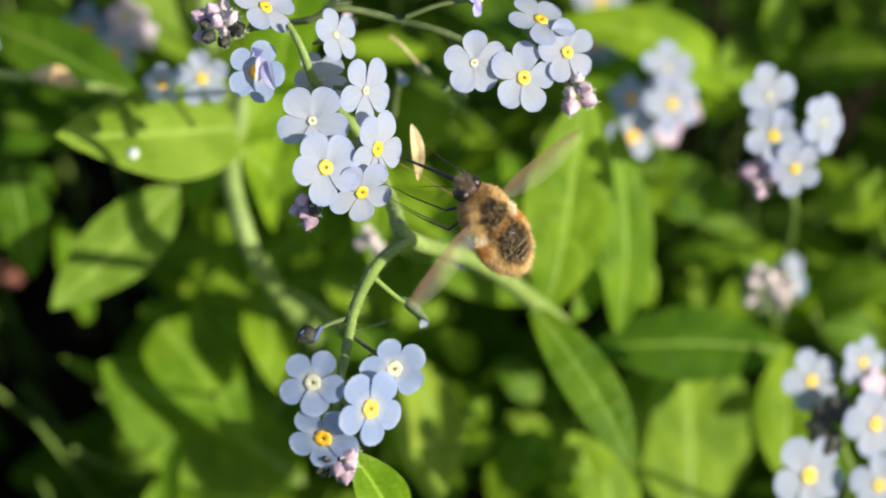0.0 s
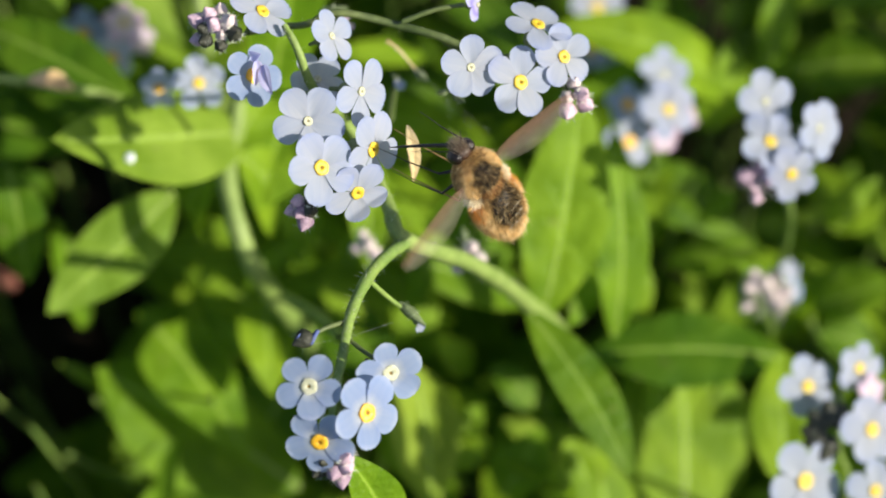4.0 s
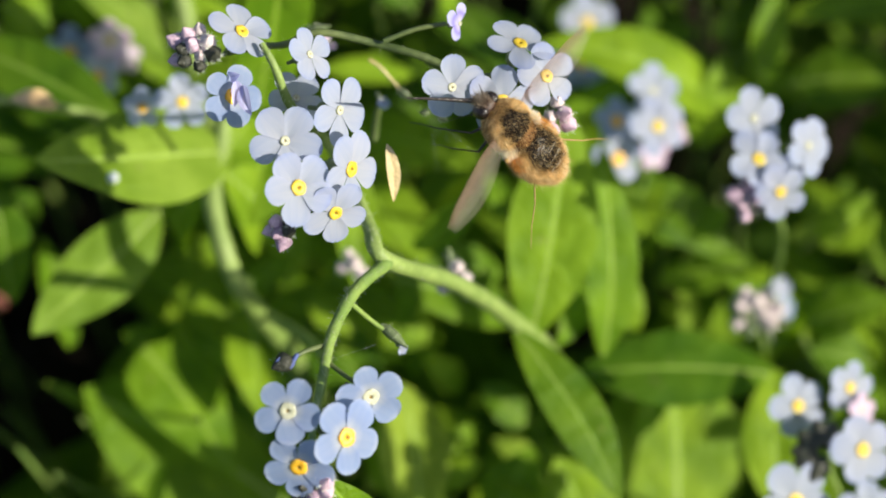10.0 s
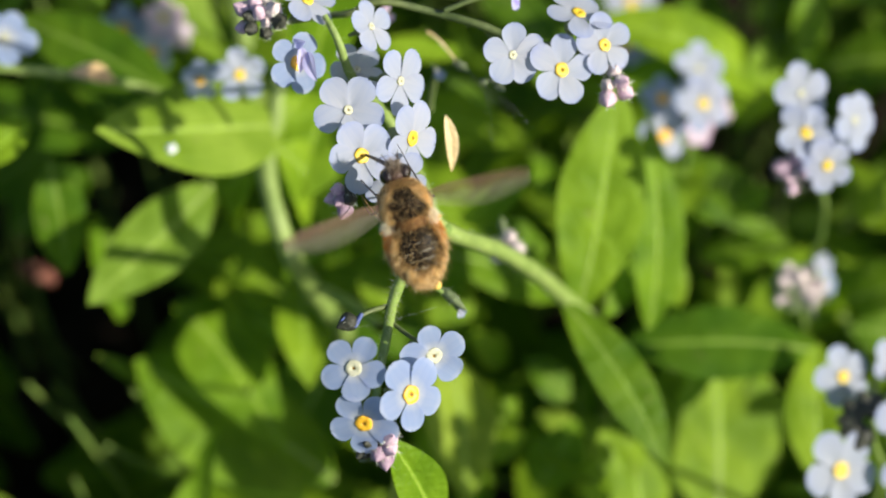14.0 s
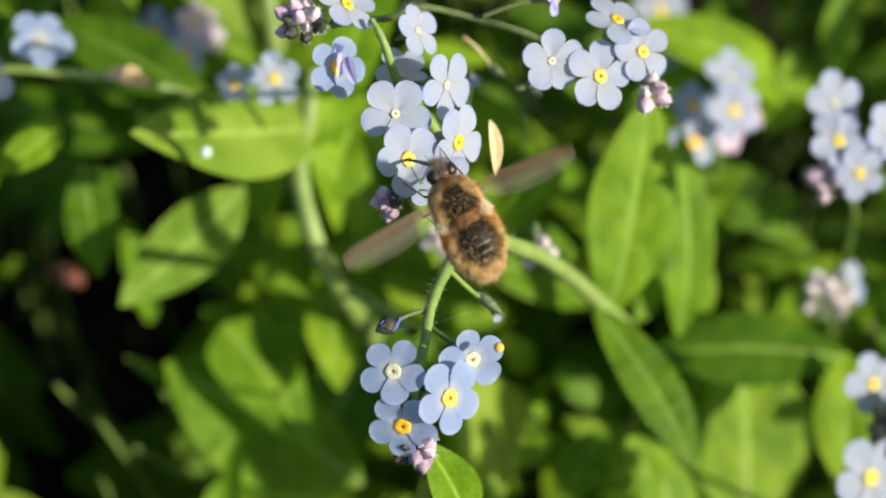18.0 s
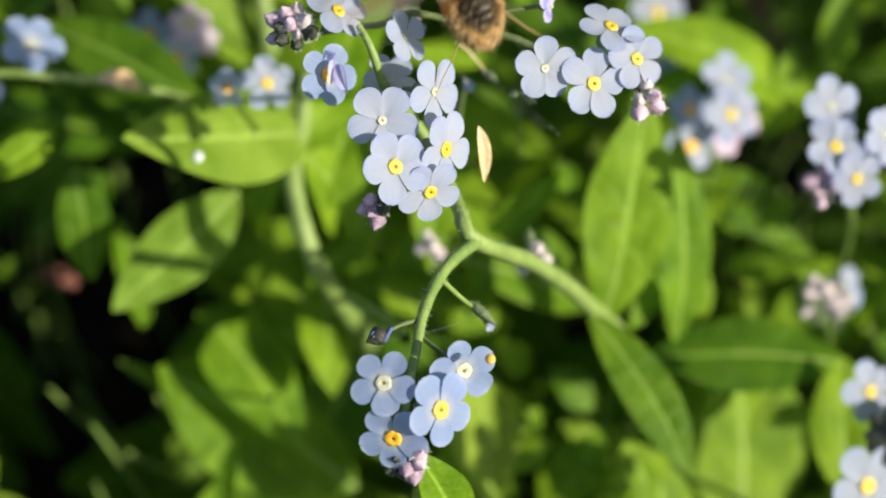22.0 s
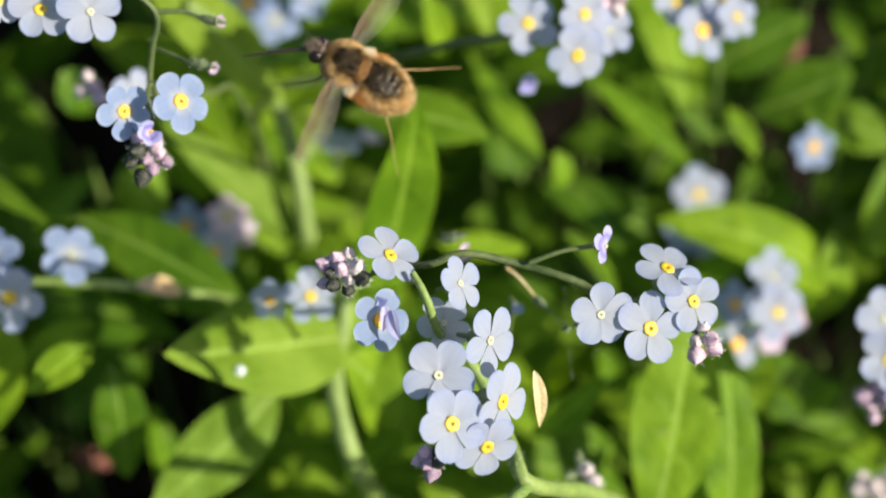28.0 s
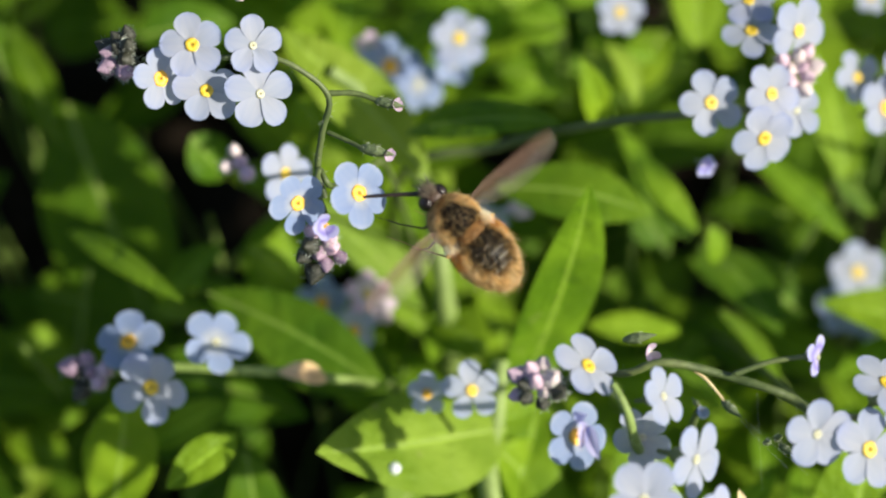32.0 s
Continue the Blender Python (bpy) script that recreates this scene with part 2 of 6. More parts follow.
def tube_rows(points, r0, r1, steps=5, sides=8, at=(0, 0, 0)):
    line = glide(points, steps)
    rows, side = [], Vector((1, 0.3, 0.2))
    for i, (p, s) in enumerate(line):
        q = line[min(i + 1, len(line) - 1)][0] - line[max(i - 1, 0)][0]
        q.normalize()
        side = (side - q * side.dot(q)).normalized()
        up = q.cross(side)
        r = r0 + (r1 - r0) * s
        r *= 1 + 0.06 * math.sin(i * 2.1)
        rows.append([(p - Vector(at) + (side * math.cos(a) + up * math.sin(a)) * r) * MM for a in [6.2832 * k / sides for k in range(sides)]])
    return rows


def stem(plant, points, r0, r1, material=None, name="stem", hairs=0, label=""):
    """A rounded stalk through points, with spreading hairs where they show."""
    at = plant.location / MM
    mesh = grid_mesh(name, tube_rows(points, r0, r1, at=at), material or STEM, wrap=True, uv=False)
    ob = link(name, mesh, plant, label)
    if hairs:
        line = glide(points, 24)
        verts, faces = [], []
        for _ in range(hairs):
            i = rng.randrange(len(line) - 1)
            p, s = line[i]
            q = (line[i + 1][0] - p).normalized()
            d = Vector([rng.gauss(0, 1) for _ in range(3)])
            d = (d - q * d.dot(q)).normalized() * 0.9 + q * rng.uniform(-0.3, 0.5)
            w = d.cross(q).normalized() * 0.03
            r = r0 + (r1 - r0) * s
            a = p - at + d * r * 0.9
            tip = a + d * rng.uniform(0.4, 1.15)
            k = len(verts)
            verts += [(a + w) * MM, (a - w) * MM, tip * MM]
            faces.append((k, k + 1, k + 2))
        m = bpy.data.meshes.new("stem_hair")
        m.from_pydata([tuple(v) for v in verts], [], faces)
        m.materials.append(HAIR)
        tagged(link("stem_hair", m, ob), kind="stuff")
    return ob


def leaf(plant, base, tip, face, width, arch=0.12, fold=0.18, material=None, full=0.45, twist=0.0, name="leaf", label=""):
    """A lance-shaped leaf from base to tip, its upper side towards face, folded along the midrib."""
    at = plant.location / MM
    b, t, n = Vector(base) - at, Vector(tip) - at, Vector(face).normalized()
    ax = t - b
    length = ax.length
    ax.normalize()
    n = (n - ax * n.dot(ax)).normalized()
    side = ax.cross(n)
    seed = rng.uniform(0, 50)
    rows = []
    count = 17
    for i in range(count):
        s = i / (count - 1)
        q = max(s, 1e-3) ** (math.log(0.5) / math.log(full))
        half = width / 2 * max(math.sin(math.pi * min(q, 1)) ** 0.8, 0.05 if s < 0.5 else 0.012)
        roll = twist * (s - 0.4)
        sd = side * math.cos(roll) + n * math.sin(roll)
        up = n * math.cos(roll) - side * math.sin(roll)
        mid = b + ax * length * s + n * length * arch * (4 * s * (1 - s)) * 0.6 - n * length * arch * s * s * 0.8
        mid += side * length * 0.03 * math.sin(s * 3 + seed)
        row = []
        for j in range(9):
            x = j / 4 - 1
            wave = 0.05 * math.sin(s * 9 + seed + 2 * x) * abs(x)
            lift = fold * abs(x) ** 0.8 + wave - 0.10 * x * x
            row.append((mid + sd * half * x + up * half * lift) * MM)
        rows.append(row)
    blade = link(name, grid_mesh(name, rows, material or LEAF), plant, label)
    if width > 6 and name == "leaf":  # the raised midrib
        line = [row[4] / MM for row in rows[:-1]]
        size = [max(0.020 * width * (1 - 0.8 * i / len(line)), 0.03) for i in range(len(line))]
        ribs = []
        for i, p in enumerate(line):
            d = (line[min(i + 1, len(line) - 1)] - line[max(i - 1, 0)]).normalized()
            sd = d.cross(n).normalized()
            ribs.append([(p + (sd * math.cos(a) + n * 0.7 * math.sin(a)) * size[i]) * MM for a in [6.2832 * k / 6 for k in range(6)]])
        link("midrib", grid_mesh("midrib", ribs, MIDRIB, wrap=True, uv=False), blade)
    return blade


def petal_mesh(k, material):
    """One rounded petal from the narrow throat outwards, its origin in the flower's middle (flower 8 mm across)."""
    r = random.Random(k)
    rows = []
    wide, ph, notch = r.uniform(1.54, 1.74), r.uniform(0, 6), r.uniform(0.0, 1.2)
    bend, dish, skew = r.uniform(-0.10, 0.16), r.uniform(0.05, 0.20), r.uniform(-0.16, 0.16)
    for i in range(12):
        s = (i / 11) ** 0.85
        out = 0.42 + s * 3.63
        half = wide * (0.22 + 0.78 * math.sin(min(s / 0.66, 1) * 1.5708) ** 1.15) * (1.0 if s < 0.58 else math.sqrt(max(1 - ((s - 0.58) / 0.425) ** 2, 0.02)))
        row = []
        for j in range(9):
            x = j / 4 - 1
            z = 0.10 * math.sin(s * 2.6) + bend * s * s + dish * x * x * math.sin(s * 2.4) + 0.05 * abs(x) ** 1.6 * (1 - s) + 0.035 * math.sin(3 * x + ph + 3 * s)
            dent = 0.16 * notch * max(1 - abs(x) / 0.4, 0) * max(s - 0.7, 0) / 0.3
            row.append(((x * half + skew * s * s) * MM, (out - dent) * MM, z * MM))
        rows.append(row)
    return grid_mesh("petal", rows, material)


def ring_mesh(material, lobes=5, rise=0.12):
    """The raised five-lobed ring round the throat."""
    rows = []
    for i in range(7):
        a = math.pi * (i / 6 * 1.25 - 0.1)
        row = []
        for j in range(20):
            b = 6.2832 * j / 20
            swell = 1 + 0.07 * math.cos(lobes * b)
            row.append(((0.50 * swell + 0.35 * math.cos(a)) * math.cos(b) * MM, (0.50 * swell + 0.35 * math.cos(a)) * math.sin(b) * MM, (0.11 + rise * math.sin(a)) * MM))
        rows.append(row)
    return grid_mesh("eye", rows, material, wrap=True, uv=False)


def tube_mesh():
    """Corolla tube with the hairy calyx behind the petals, and the dark throat."""
    rows = []
    for z, r in ((0.12, 0.02), (0.16, 0.30), (0.1, 0.55), (-0.4, 0.62), (-1.0, 0.75), (-1.9, 0.95), (-2.7, 0.75), (-3.1, 0.32), (-4.6, 0.24)):
        rows.append([(r * math.cos(a) * MM, r * math.sin(a) * MM, z * MM) for a in [6.2832 * k / 10 for k in range(10)]])
    mesh = grid_mesh("flower", rows, CALYX, wrap=True, uv=False)
    mesh.materials.append(THROAT)
    for p in mesh.polygons:
        if p.index < 20:
            p.material_index = 1
    return mesh


PETALS = {m.name: [petal_mesh(k, m) for k in range(10)] for m in (PETAL, PETAL_BLUE_SHADE, PETAL_LILAC, PETAL_PINK)}
EYES = {"yellow": ring_mesh(EYE_YELLOW), "orange": ring_mesh(EYE_ORANGE), "white": ring_mesh(EYE_WHITE, rise=0.07), "cream": ring_mesh(EYE_WHITE, rise=0.09)}
TUBE = tube_mesh()


def flower(plant, at, face, roll=0, size=8.0, eye="yellow", material=None, petals=5, cup=0.0, label=""):
    """A flat five-petalled flower that looks along face."""
    k = size / 8.0
    ob = link("flower", TUBE, plant, label)
    z = Vector(face).normalized()
    y = Vector((0, 0.88, 0.47))
    y = (y - z * y.dot(z)).normalized()
    m = Matrix((y.cross(z), y, z)).transposed().to_4x4() @ pose(0, 0, 0, 0, 0, roll)
    m.translation = Vector(at) * MM - plant.location
    ob.matrix_basis = m @ Matrix.Diagonal((k, k, k, 1))
    ring = link("eye", EYES[eye], ob)
    ring.location.z = 0.00008
    if eye == "white":
        ring.scale = (0.62, 0.62, 0.8)
    elif eye in ("orange", "cream"):
        ring.scale = (1.18, 1.18, 1.0)
    shapes = PETALS[(material or PETAL).name]
    for i in range(petals):
        p = link("petal", rng.choice(shapes), ob)
        p.matrix_basis = pose(0, 0, 0.00006 * (i % 2), 0, 0, 72 * i + rng.uniform(-3, 3)) @ pose(0, 0, 0, cup + rng.uniform(-4, 4), rng.uniform(-4, 4), 0)
        w = rng.uniform(0.92, 1.06)
        p.matrix_basis = p.matrix_basis @ Matrix.Diagonal((w, rng.uniform(0.93, 1.05), 1, 1))
    return ob


def bud_mesh(material, long=1.9, round_=0.90):
    rows = []
    for i in range(9):
        s = i / 8
        rad = round_ * math.sin(math.pi * (0.06 + 0.90 * s) ** 0.8) * (1 - 0.25 * s)
        rows.append([(rad * (1 + 0.08 * math.cos(5 * a)) * math.cos(a) * MM, rad * (1 + 0.08 * math.cos(5 * a)) * math.sin(a) * MM, (s - 0.2) * long * MM) for a in [6.2832 * k / 10 for k in range(10)]])
    mesh = grid_mesh("bud", rows, material, wrap=True, uv=False)
    return mesh


def sepal_mesh(material, seed, count=90, long=1.0, girth=0.6):
    """Hairs that stand off a calyx."""
    r = random.Random(seed)
    verts, faces = [], []
    for _ in range(count):
        a, z = r.uniform(0, 6.2832), r.uniform(-0.3, 1.0)
        p = Vector((math.cos(a) * girth, math.sin(a) * girth, z))
        d = Vector((math.cos(a), math.sin(a), r.uniform(-0.1, 0.9))).normalized()
        w = d.cross(Vector((0, 0, 1))).normalized() * 0.022
        k = len(verts)
        verts += [tuple((p + w) * MM), tuple((p - w) * MM), tuple((p + d * r.uniform(0.4, 0.8) * long) * MM)]
        faces.append((k, k + 1, k + 2))
    mesh = bpy.data.meshes.new("bud_hair")
    mesh.from_pydata(verts, [], faces)
    mesh.materials.append(material)
    return mesh


BUDS = {m.name: bud_mesh(m) for m in (BUD_PINK, BUD_MAUVE, BUD_PALE, CALYX, CALYX_DARK, PETAL_LILAC)}
BUDS[CALYX.name] = bud_mesh(CALYX, 2.6, 0.44)
SHORT_HAIR = sepal_mesh(HAIR, 5, 55, 0.4, 0.36)
BUD_HAIR = [sepal_mesh(HAIR, k, 70, 0.75) for k in range(3)]


def bud(plant, at, aim, size=1.0, material=None, label=""):
    ob = link("bud", BUDS[(material or BUD_PINK).name], plant, label)
    m = Vector(aim).to_track_quat("Z", "Y").to_matrix().to_4x4()
    m.translation = Vector(at) * MM - plant.location
    ob.matrix_basis = m @ Matrix.Diagonal((size, size, size, 1))
    tagged(link("bud_hair", SHORT_HAIR if material is CALYX else rng.choice(BUD_HAIR), ob), kind="stuff")
    return ob


def bud_coil(plant, at, face, spread, count, kinds, size=1.0):
    """The tight coil of unopened buds at a spray's end."""
    z = Vector(face).normalized()
    x = z.orthogonal().normalized()
    y = z.cross(x)
    for i in range(count):
        a, r = 2.4 * i, spread * math.sqrt((i + 0.3) / count)
        d = x * math.cos(a) + y * math.sin(a)
        place = Vector(at) + d * r + z * rng.uniform(-0.4, 0.8)
        bud(plant, place, (z + d * 0.9 * r / max(spread, 0.1)), size * rng.uniform(0.85, 1.3), kinds[i % len(kinds)])


# ---- soil and undergrowth ----
def soil():
    """One sheet of crumbly soil that goes on to the horizon."""
    near = [-0.30 + 0.0075 * i for i in range(81)]
    xs = [-300.0, -60.0, -12.0, -3.0, -1.0, -0.5, *near, 0.5, 1.0, 3.0, 12.0, 60.0, 300.0]
    rows = []
    for y in xs:
        rows.append([(x, y, 0.009 * noise.noise((x * 40, y * 40, 0)) + 0.005 * noise.noise((x * 120, y * 120, 3)) if abs(x) < 0.6 and abs(y) < 0.6 else 0.0) for x in xs])
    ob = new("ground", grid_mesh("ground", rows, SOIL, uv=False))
    tagged(ob, "crumbly garden soil, darkened as if in deep shade", kind="structure")


soil()


HOLLOWS = ((11, 100, 5), (49, 97, 5), (-113, 117, 6), (-101, 86, 10), (-74, 13, 7), (-68, 3, 6), (-76, -7, 5), (-53, 48, 4), (9, 16, 1), (46, 58, 4), (73, 60, 4), (-89, 104, 9), (-66, 50, 7), (-87, 113, 5), (-61, 77, 4), (-114, 101, 5), (-86, 37, 6), (-84, 24, 6), (-60, 14, 4), (-84, 12, 5), (-75, 22, 4))  # bare gaps, slanted to fit the camera's view: x, y, radius

CLEARINGS = ((-4, 86, 4), (8, 86, 4), (-37, -3, -4))  # more gaps placed to fit the camera's view where it is darker


def undergrowth(count, spread, low, high, material, seed, label, small=1.0, shady=0.0):
    """Small leaves in the shade below, many and uncounted."""
    q = random.Random(seed)
    verts, faces, coords = [], [], []
    for _ in range(count):
        p = Vector((q.uniform(-spread, spread), q.uniform(-spread * 0.9, spread * 1.1), 0))
        # leaves beyond the view are lifted 55 mm to keep sun off the soil
        p.z = q.uniform(low, high) + 0.38 * max(min(p.y, 120), -60) + (55 if abs(p.x) > 112 or p.y < -75 else 0)
        # slant follows the camera's axis, so gaps stay open in its view
        lean = p.y + (p.z - 130) * 0.53
        if p.z < 4 or any((p.x - x) ** 2 + (lean - y) ** 2 < (r + 9) ** 2 for x, y, r in HOLLOWS):
            continue
        if spread > 200 and p.length > spread * (0.72 + 0.25 * noise.noise((p.x * 0.012, p.y * 0.012, 5))):
            continue
        turn = q.uniform(0, 6.2832)
        ax = Vector((math.cos(turn), math.sin(turn), q.uniform(-0.35, 0.4))).normalized()
        up = Vector((q.gauss(0, 0.35), q.gauss(-0.15, 0.35), 1))
        up = (up - ax * up.dot(ax)).normalized()
        side = ax.cross(up)
        long, wide, arch = small * q.uniform(16, 40), small * q.uniform(3.5, 7.5), q.uniform(0.0, 0.2)
        if any((p.x - x) ** 2 + (lean - y) ** 2 < (r + 9) ** 2 for x, y, r in CLEARINGS):
            continue
        # bright leaves are dropped on this side to imitate shade
        if p.y > 62 and p.x > -25 and (p.x * 7.31 + p.y * 3.17) % 1.0 < shady:
            continue
        k = len(verts)
        for i in range(7):
            s = i / 6
            half = wide * math.sin(math.pi * (0.04 + 0.94 * s) ** 0.9) ** 0.8
            mid = p + ax * long * (s - 0.5) + up * long * arch * (1 - (2 * s - 1) ** 2)
            for x in (-1, -0.5, 0, 0.5, 1):
                verts.append(tuple((mid + side * half * x + up * half * (0.25 * abs(x) - 0.1)) * MM))
        for i in range(6):
            for j in range(4):
                a = k + i * 5 + j
                faces.append((a, a + 1, a + 6, a + 5))
                coords += [j / 4, i / 6, (j + 1) / 4, i / 6, (j + 1) / 4, (i + 1) / 6, j / 4, (i + 1) / 6]
    mesh = bpy.data.meshes.new("undergrowth")
    mesh.from_pydata(verts, [], faces)
    mesh.uv_layers.new(name="uv").data.foreach_set("uv", coords)
    mesh.materials.append(material)
    tagged(new("undergrowth", smooth(mesh)), label, "foliage", kind="stuff")


undergrowth(420, 150, 70, 106, LEAF, 11, "low green leaves between the stalks", shady=0.6)
undergrowth(420, 150, 30, 80, LEAF_DEEP_SHADE, 12, "low leaves coloured dark green as if in deep shade")
undergrowth(3400, 460, 15, 70, LEAF_DEEP_SHADE, 13, "leaves around the bed, raised outside the view to block sun")
undergrowth(5200, 1300, 10, 60, LEAF_DEEP_SHADE, 18, "broad leaves of the bed farther off", small=1.6)
# randomly scattered bright leaves imitate small patches of sunlight
undergrowth(520, 140, 80, 118, LEAF, 14, "small fresh green leaves scattered to suggest patches of sun", small=0.5, shady=0.7)
undergrowth(260, 140, 78, 112, LEAF_PALE, 15, "small leaves coloured pale to suggest patches of sun", small=0.42, shady=0.6)


def thin_stalks(count, seed, reach=120):
    """Thin bare stalks that lean between the leaves."""
    q = random.Random(seed)
    verts, faces = [], []
    for _ in range(count):
        x, y = q.uniform(-reach, reach), q.uniform(-reach * 0.5, reach * 1.08)
        top = 95 + 0.38 * max(min(y, 120), -60) + q.uniform(-20, 22)
        lean = Vector((q.gauss(0, 18), q.gauss(0, 18), 0))
        rows = tube_rows([(x, y, 0), tuple(Vector((x, y, top * 0.55)) + lean * 0.35), tuple(Vector((x, y, top)) + lean)], q.uniform(0.5, 1.1), 0.4, steps=4, sides=6)
        k, n = len(verts), len(rows)
        verts += [tuple(p) for row in rows for p in row]
        faces += [(k + i * 6 + j, k + i * 6 + (j + 1) % 6, k + i * 6 + 6 + (j + 1) % 6, k + i * 6 + 6 + j) for i in range(n - 1) for j in range(6)]
    mesh = bpy.data.meshes.new("stalks_low")
    mesh.from_pydata(verts, [], faces)
    mesh.materials.append(STEM)
    tagged(new("undergrowth_stalks", smooth(mesh)), "thin green stalks among the low leaves", "foliage", kind="stuff")


thin_stalks(110, 16)
thin_stalks(240, 17, 290)


# ---- flowering stalks that stand nearest ----

main = thing("forget_me_not", "forget-me-not with pale blue open flowers in full sun", "flower", (11, 32, 0), "flowering forget-me-nots")
flower(main, (-13.7, -1.2, 217.4), (0.46, -0.37, 0.80), 29, 8.8, "yellow")
flower(main, (-9.7, -2.2, 213.5), (0.39, -0.79, 0.48), -26, 7.9, "yellow")
flower(main, (-8.0, 3.0, 214.5), (0.78, -0.45, 0.43), -24, 9.1, "yellow")
flower(main, (-15.3, 4.3, 218.6), (0.27, -0.40, 0.88), -34, 8.7, "white")
flower(main, (-9.4, 10.3, 215.6), (0.76, -0.41, 0.50), -32, 8.6, "white")
flower(main, (-12.9, 16.6, 217.9), (0.70, -0.16, 0.69), 10, 6.9, "white")
flower(main, (-14.8, 14.3, 212.1), (0.14, -0.33, 0.93), 30, 7.0, "white")
bud_coil(main, (-15.8, -1.8, 209.2), (-0.35, -0.72, 0.61), 1.5, 6, (BUD_MAUVE, CALYX_DARK, BUD_PINK,), 1.0)
stem(main, [(30.1, 32.1, 0.0), (26.1, 26.1, 64.9), (20.1, 17.1, 129.7), (12.8, 12.8, 154.6), (4.2, 6.7, 178.6), (-4.4, -0.9, 199.5), (-6.5, 4.2, 198.8), (-9.2, 12.0, 197.3), (-12.2, 15.4, 201.3), (-15.3, 12.9, 212.5), (-16.9, 14.8, 218.1), (-18.4, 17.2, 219.3)], 1.65, 0.36, STALK_PALE, hairs=420)

upper = thing("forget_me_not", "forget-me-not with pale flowers and a coil of pink buds", "flower", (-14, 74, 0), "flowering forget-me-nots")
flower(upper, (-21.1, 19.3, 219.3), (0.52, 0.11, 0.85), -6, 8.1, "yellow")
flower(upper, (-22.2, 12.6, 215.8), (0.43, -0.43, 0.79), -19, 7.5, "orange", material=PETAL_BLUE_SHADE)
leaf(upper, (-21.8, 14.0, 217.1), (-21.6, 10.7, 216.6), (0.5, -0.3, 0.8), 1.5, 0.12, 0.75, material=PETAL_LILAC, name="petal", label="crumpled lilac petal streaked violet")
leaf(upper, (-20.9, 13.2, 217.1), (-19.8, 9.6, 216.6), (-0.4, -0.3, 0.85), 1.7, 0.12, 0.75, material=PETAL_LILAC, name="petal", label="crumpled lilac petal streaked violet")
leaf(upper, (-22.4, 14.4, 217.2), (-21.2, 14.0, 218.3), (0.2, -0.6, 0.8), 1.4, 0.12, 0.75, material=PETAL_LILAC, name="petal", label="crumpled lilac petal streaked violet")
bud_coil(upper, (-26.5, 17.4, 218.3), (-0.37, -0.27, 0.89), 2.4, 11, (BUD_PINK, CALYX_DARK, BUD_PALE,), 1.15)
stem(upper, [(6.9, 128.0, 0.0), (6.9, 84.8, 101.9), (6.9, 20.0, 203.8), (1.9, 19.3, 212.5), (-5.6, 21.4, 213.6), (-12.4, 22.1, 215.1), (-16.2, 21.4, 213.7), (-19.4, 21.7, 212.7), (-23.3, 20.0, 214.0)], 0.60, 0.38, STEM_DARK, hairs=60)
flower(upper, (4.5, 22.9, 215.6), (0.76, -0.32, 0.56), 0, 4.7, "white", material=PETAL_LILAC, petals=3)
stem(upper, [(-4.6, 21.1, 214.6), (-0.8, 22.3, 215.3), (2.9, 22.9, 215.6)], 0.34, 0.27, STEM_DARK)
flower(upper, (9.4, 12.4, 214.5), (0.38, -0.38, 0.84), -10, 8.8, "yellow")
flower(upper, (14.7, 16.2, 214.2), (0.44, -0.33, 0.84), 14, 7.7, "yellow")
flower(upper, (3.5, 12.9, 217.0), (0.33, -0.60, 0.73), 5, 8.0, "white")
flower(upper, (11.6, 19.6, 216.0), (0.32, 0.29, 0.90), 24, 8.5, "yellow")
bud_coil(upper, (16.2, 13.1, 210.3), (0.28, -0.61, 0.74), 1.8, 5, (BUD_PINK, BUD_PALE,), 1.2)
bud_coil(upper, (1.2, 18.4, 203.0), (0.00, -0.47, 0.88), 1.1, 3, (CALYX,), 1.0)
stem(upper, [(0.5, 20.7, 211.0), (4.6, 17.5, 212.7), (9.0, 16.7, 213.3), (12.4, 15.8, 212.9), (15.5, 13.6, 210.6)], 0.48, 0.31, STEM_DARK, hairs=30)

low = thing("forget_me_not", "forget-me-not spray with flowers tinted blue as half shade", "flower", (-8, 32, 0), "flowering forget-me-nots")
# the shade on these petals is put into their blue colour
flower(low, (-8.4, -27.7, 209.0), (0.59, -0.41, 0.69), -34, 8.8, "orange", material=PETAL_BLUE_SHADE)
flower(low, (-13.6, -30.5, 207.5), (-0.12, -0.82, 0.56), 32, 8.2, "orange", material=PETAL_BLUE_SHADE)
flower(low, (-14.7, -25.5, 211.3), (-0.04, -0.44, 0.90), -32, 7.6, "cream", material=PETAL_BLUE_SHADE)
flower(low, (-5.8, -22.5, 208.3), (0.32, -0.71, 0.63), 17, 8.0, "cream", material=PETAL_BLUE_SHADE)
bud_coil(low, (-11.8, -31.6, 203.5), (0.00, -0.81, 0.58), 1.9, 6, (BUD_MAUVE, BUD_PINK, CALYX_DARK,), 1.15)
bud(low, (-15.2, -18.1, 208.4), (-0.82, -0.55, 0.17), 1.4, CALYX_DARK)
stem(low, [(-4.4, -0.9, 199.5), (-8.0, -6.6, 203.2), (-10.4, -13.7, 206.2), (-11.3, -20.0, 207.4), (-12.3, -26.8, 207.2), (-11.8, -31.6, 205.7)], 0.86, 0.40, hairs=420)
stem(low, [(-8.6, -8.3, 203.5), (-6.4, -8.7, 199.8), (-4.7, -9.0, 197.4)], 0.34, 0.27)
bud(low, (-4.5, -8.9, 197.5), (0.74, -0.66, -0.11), 1.7, CALYX)
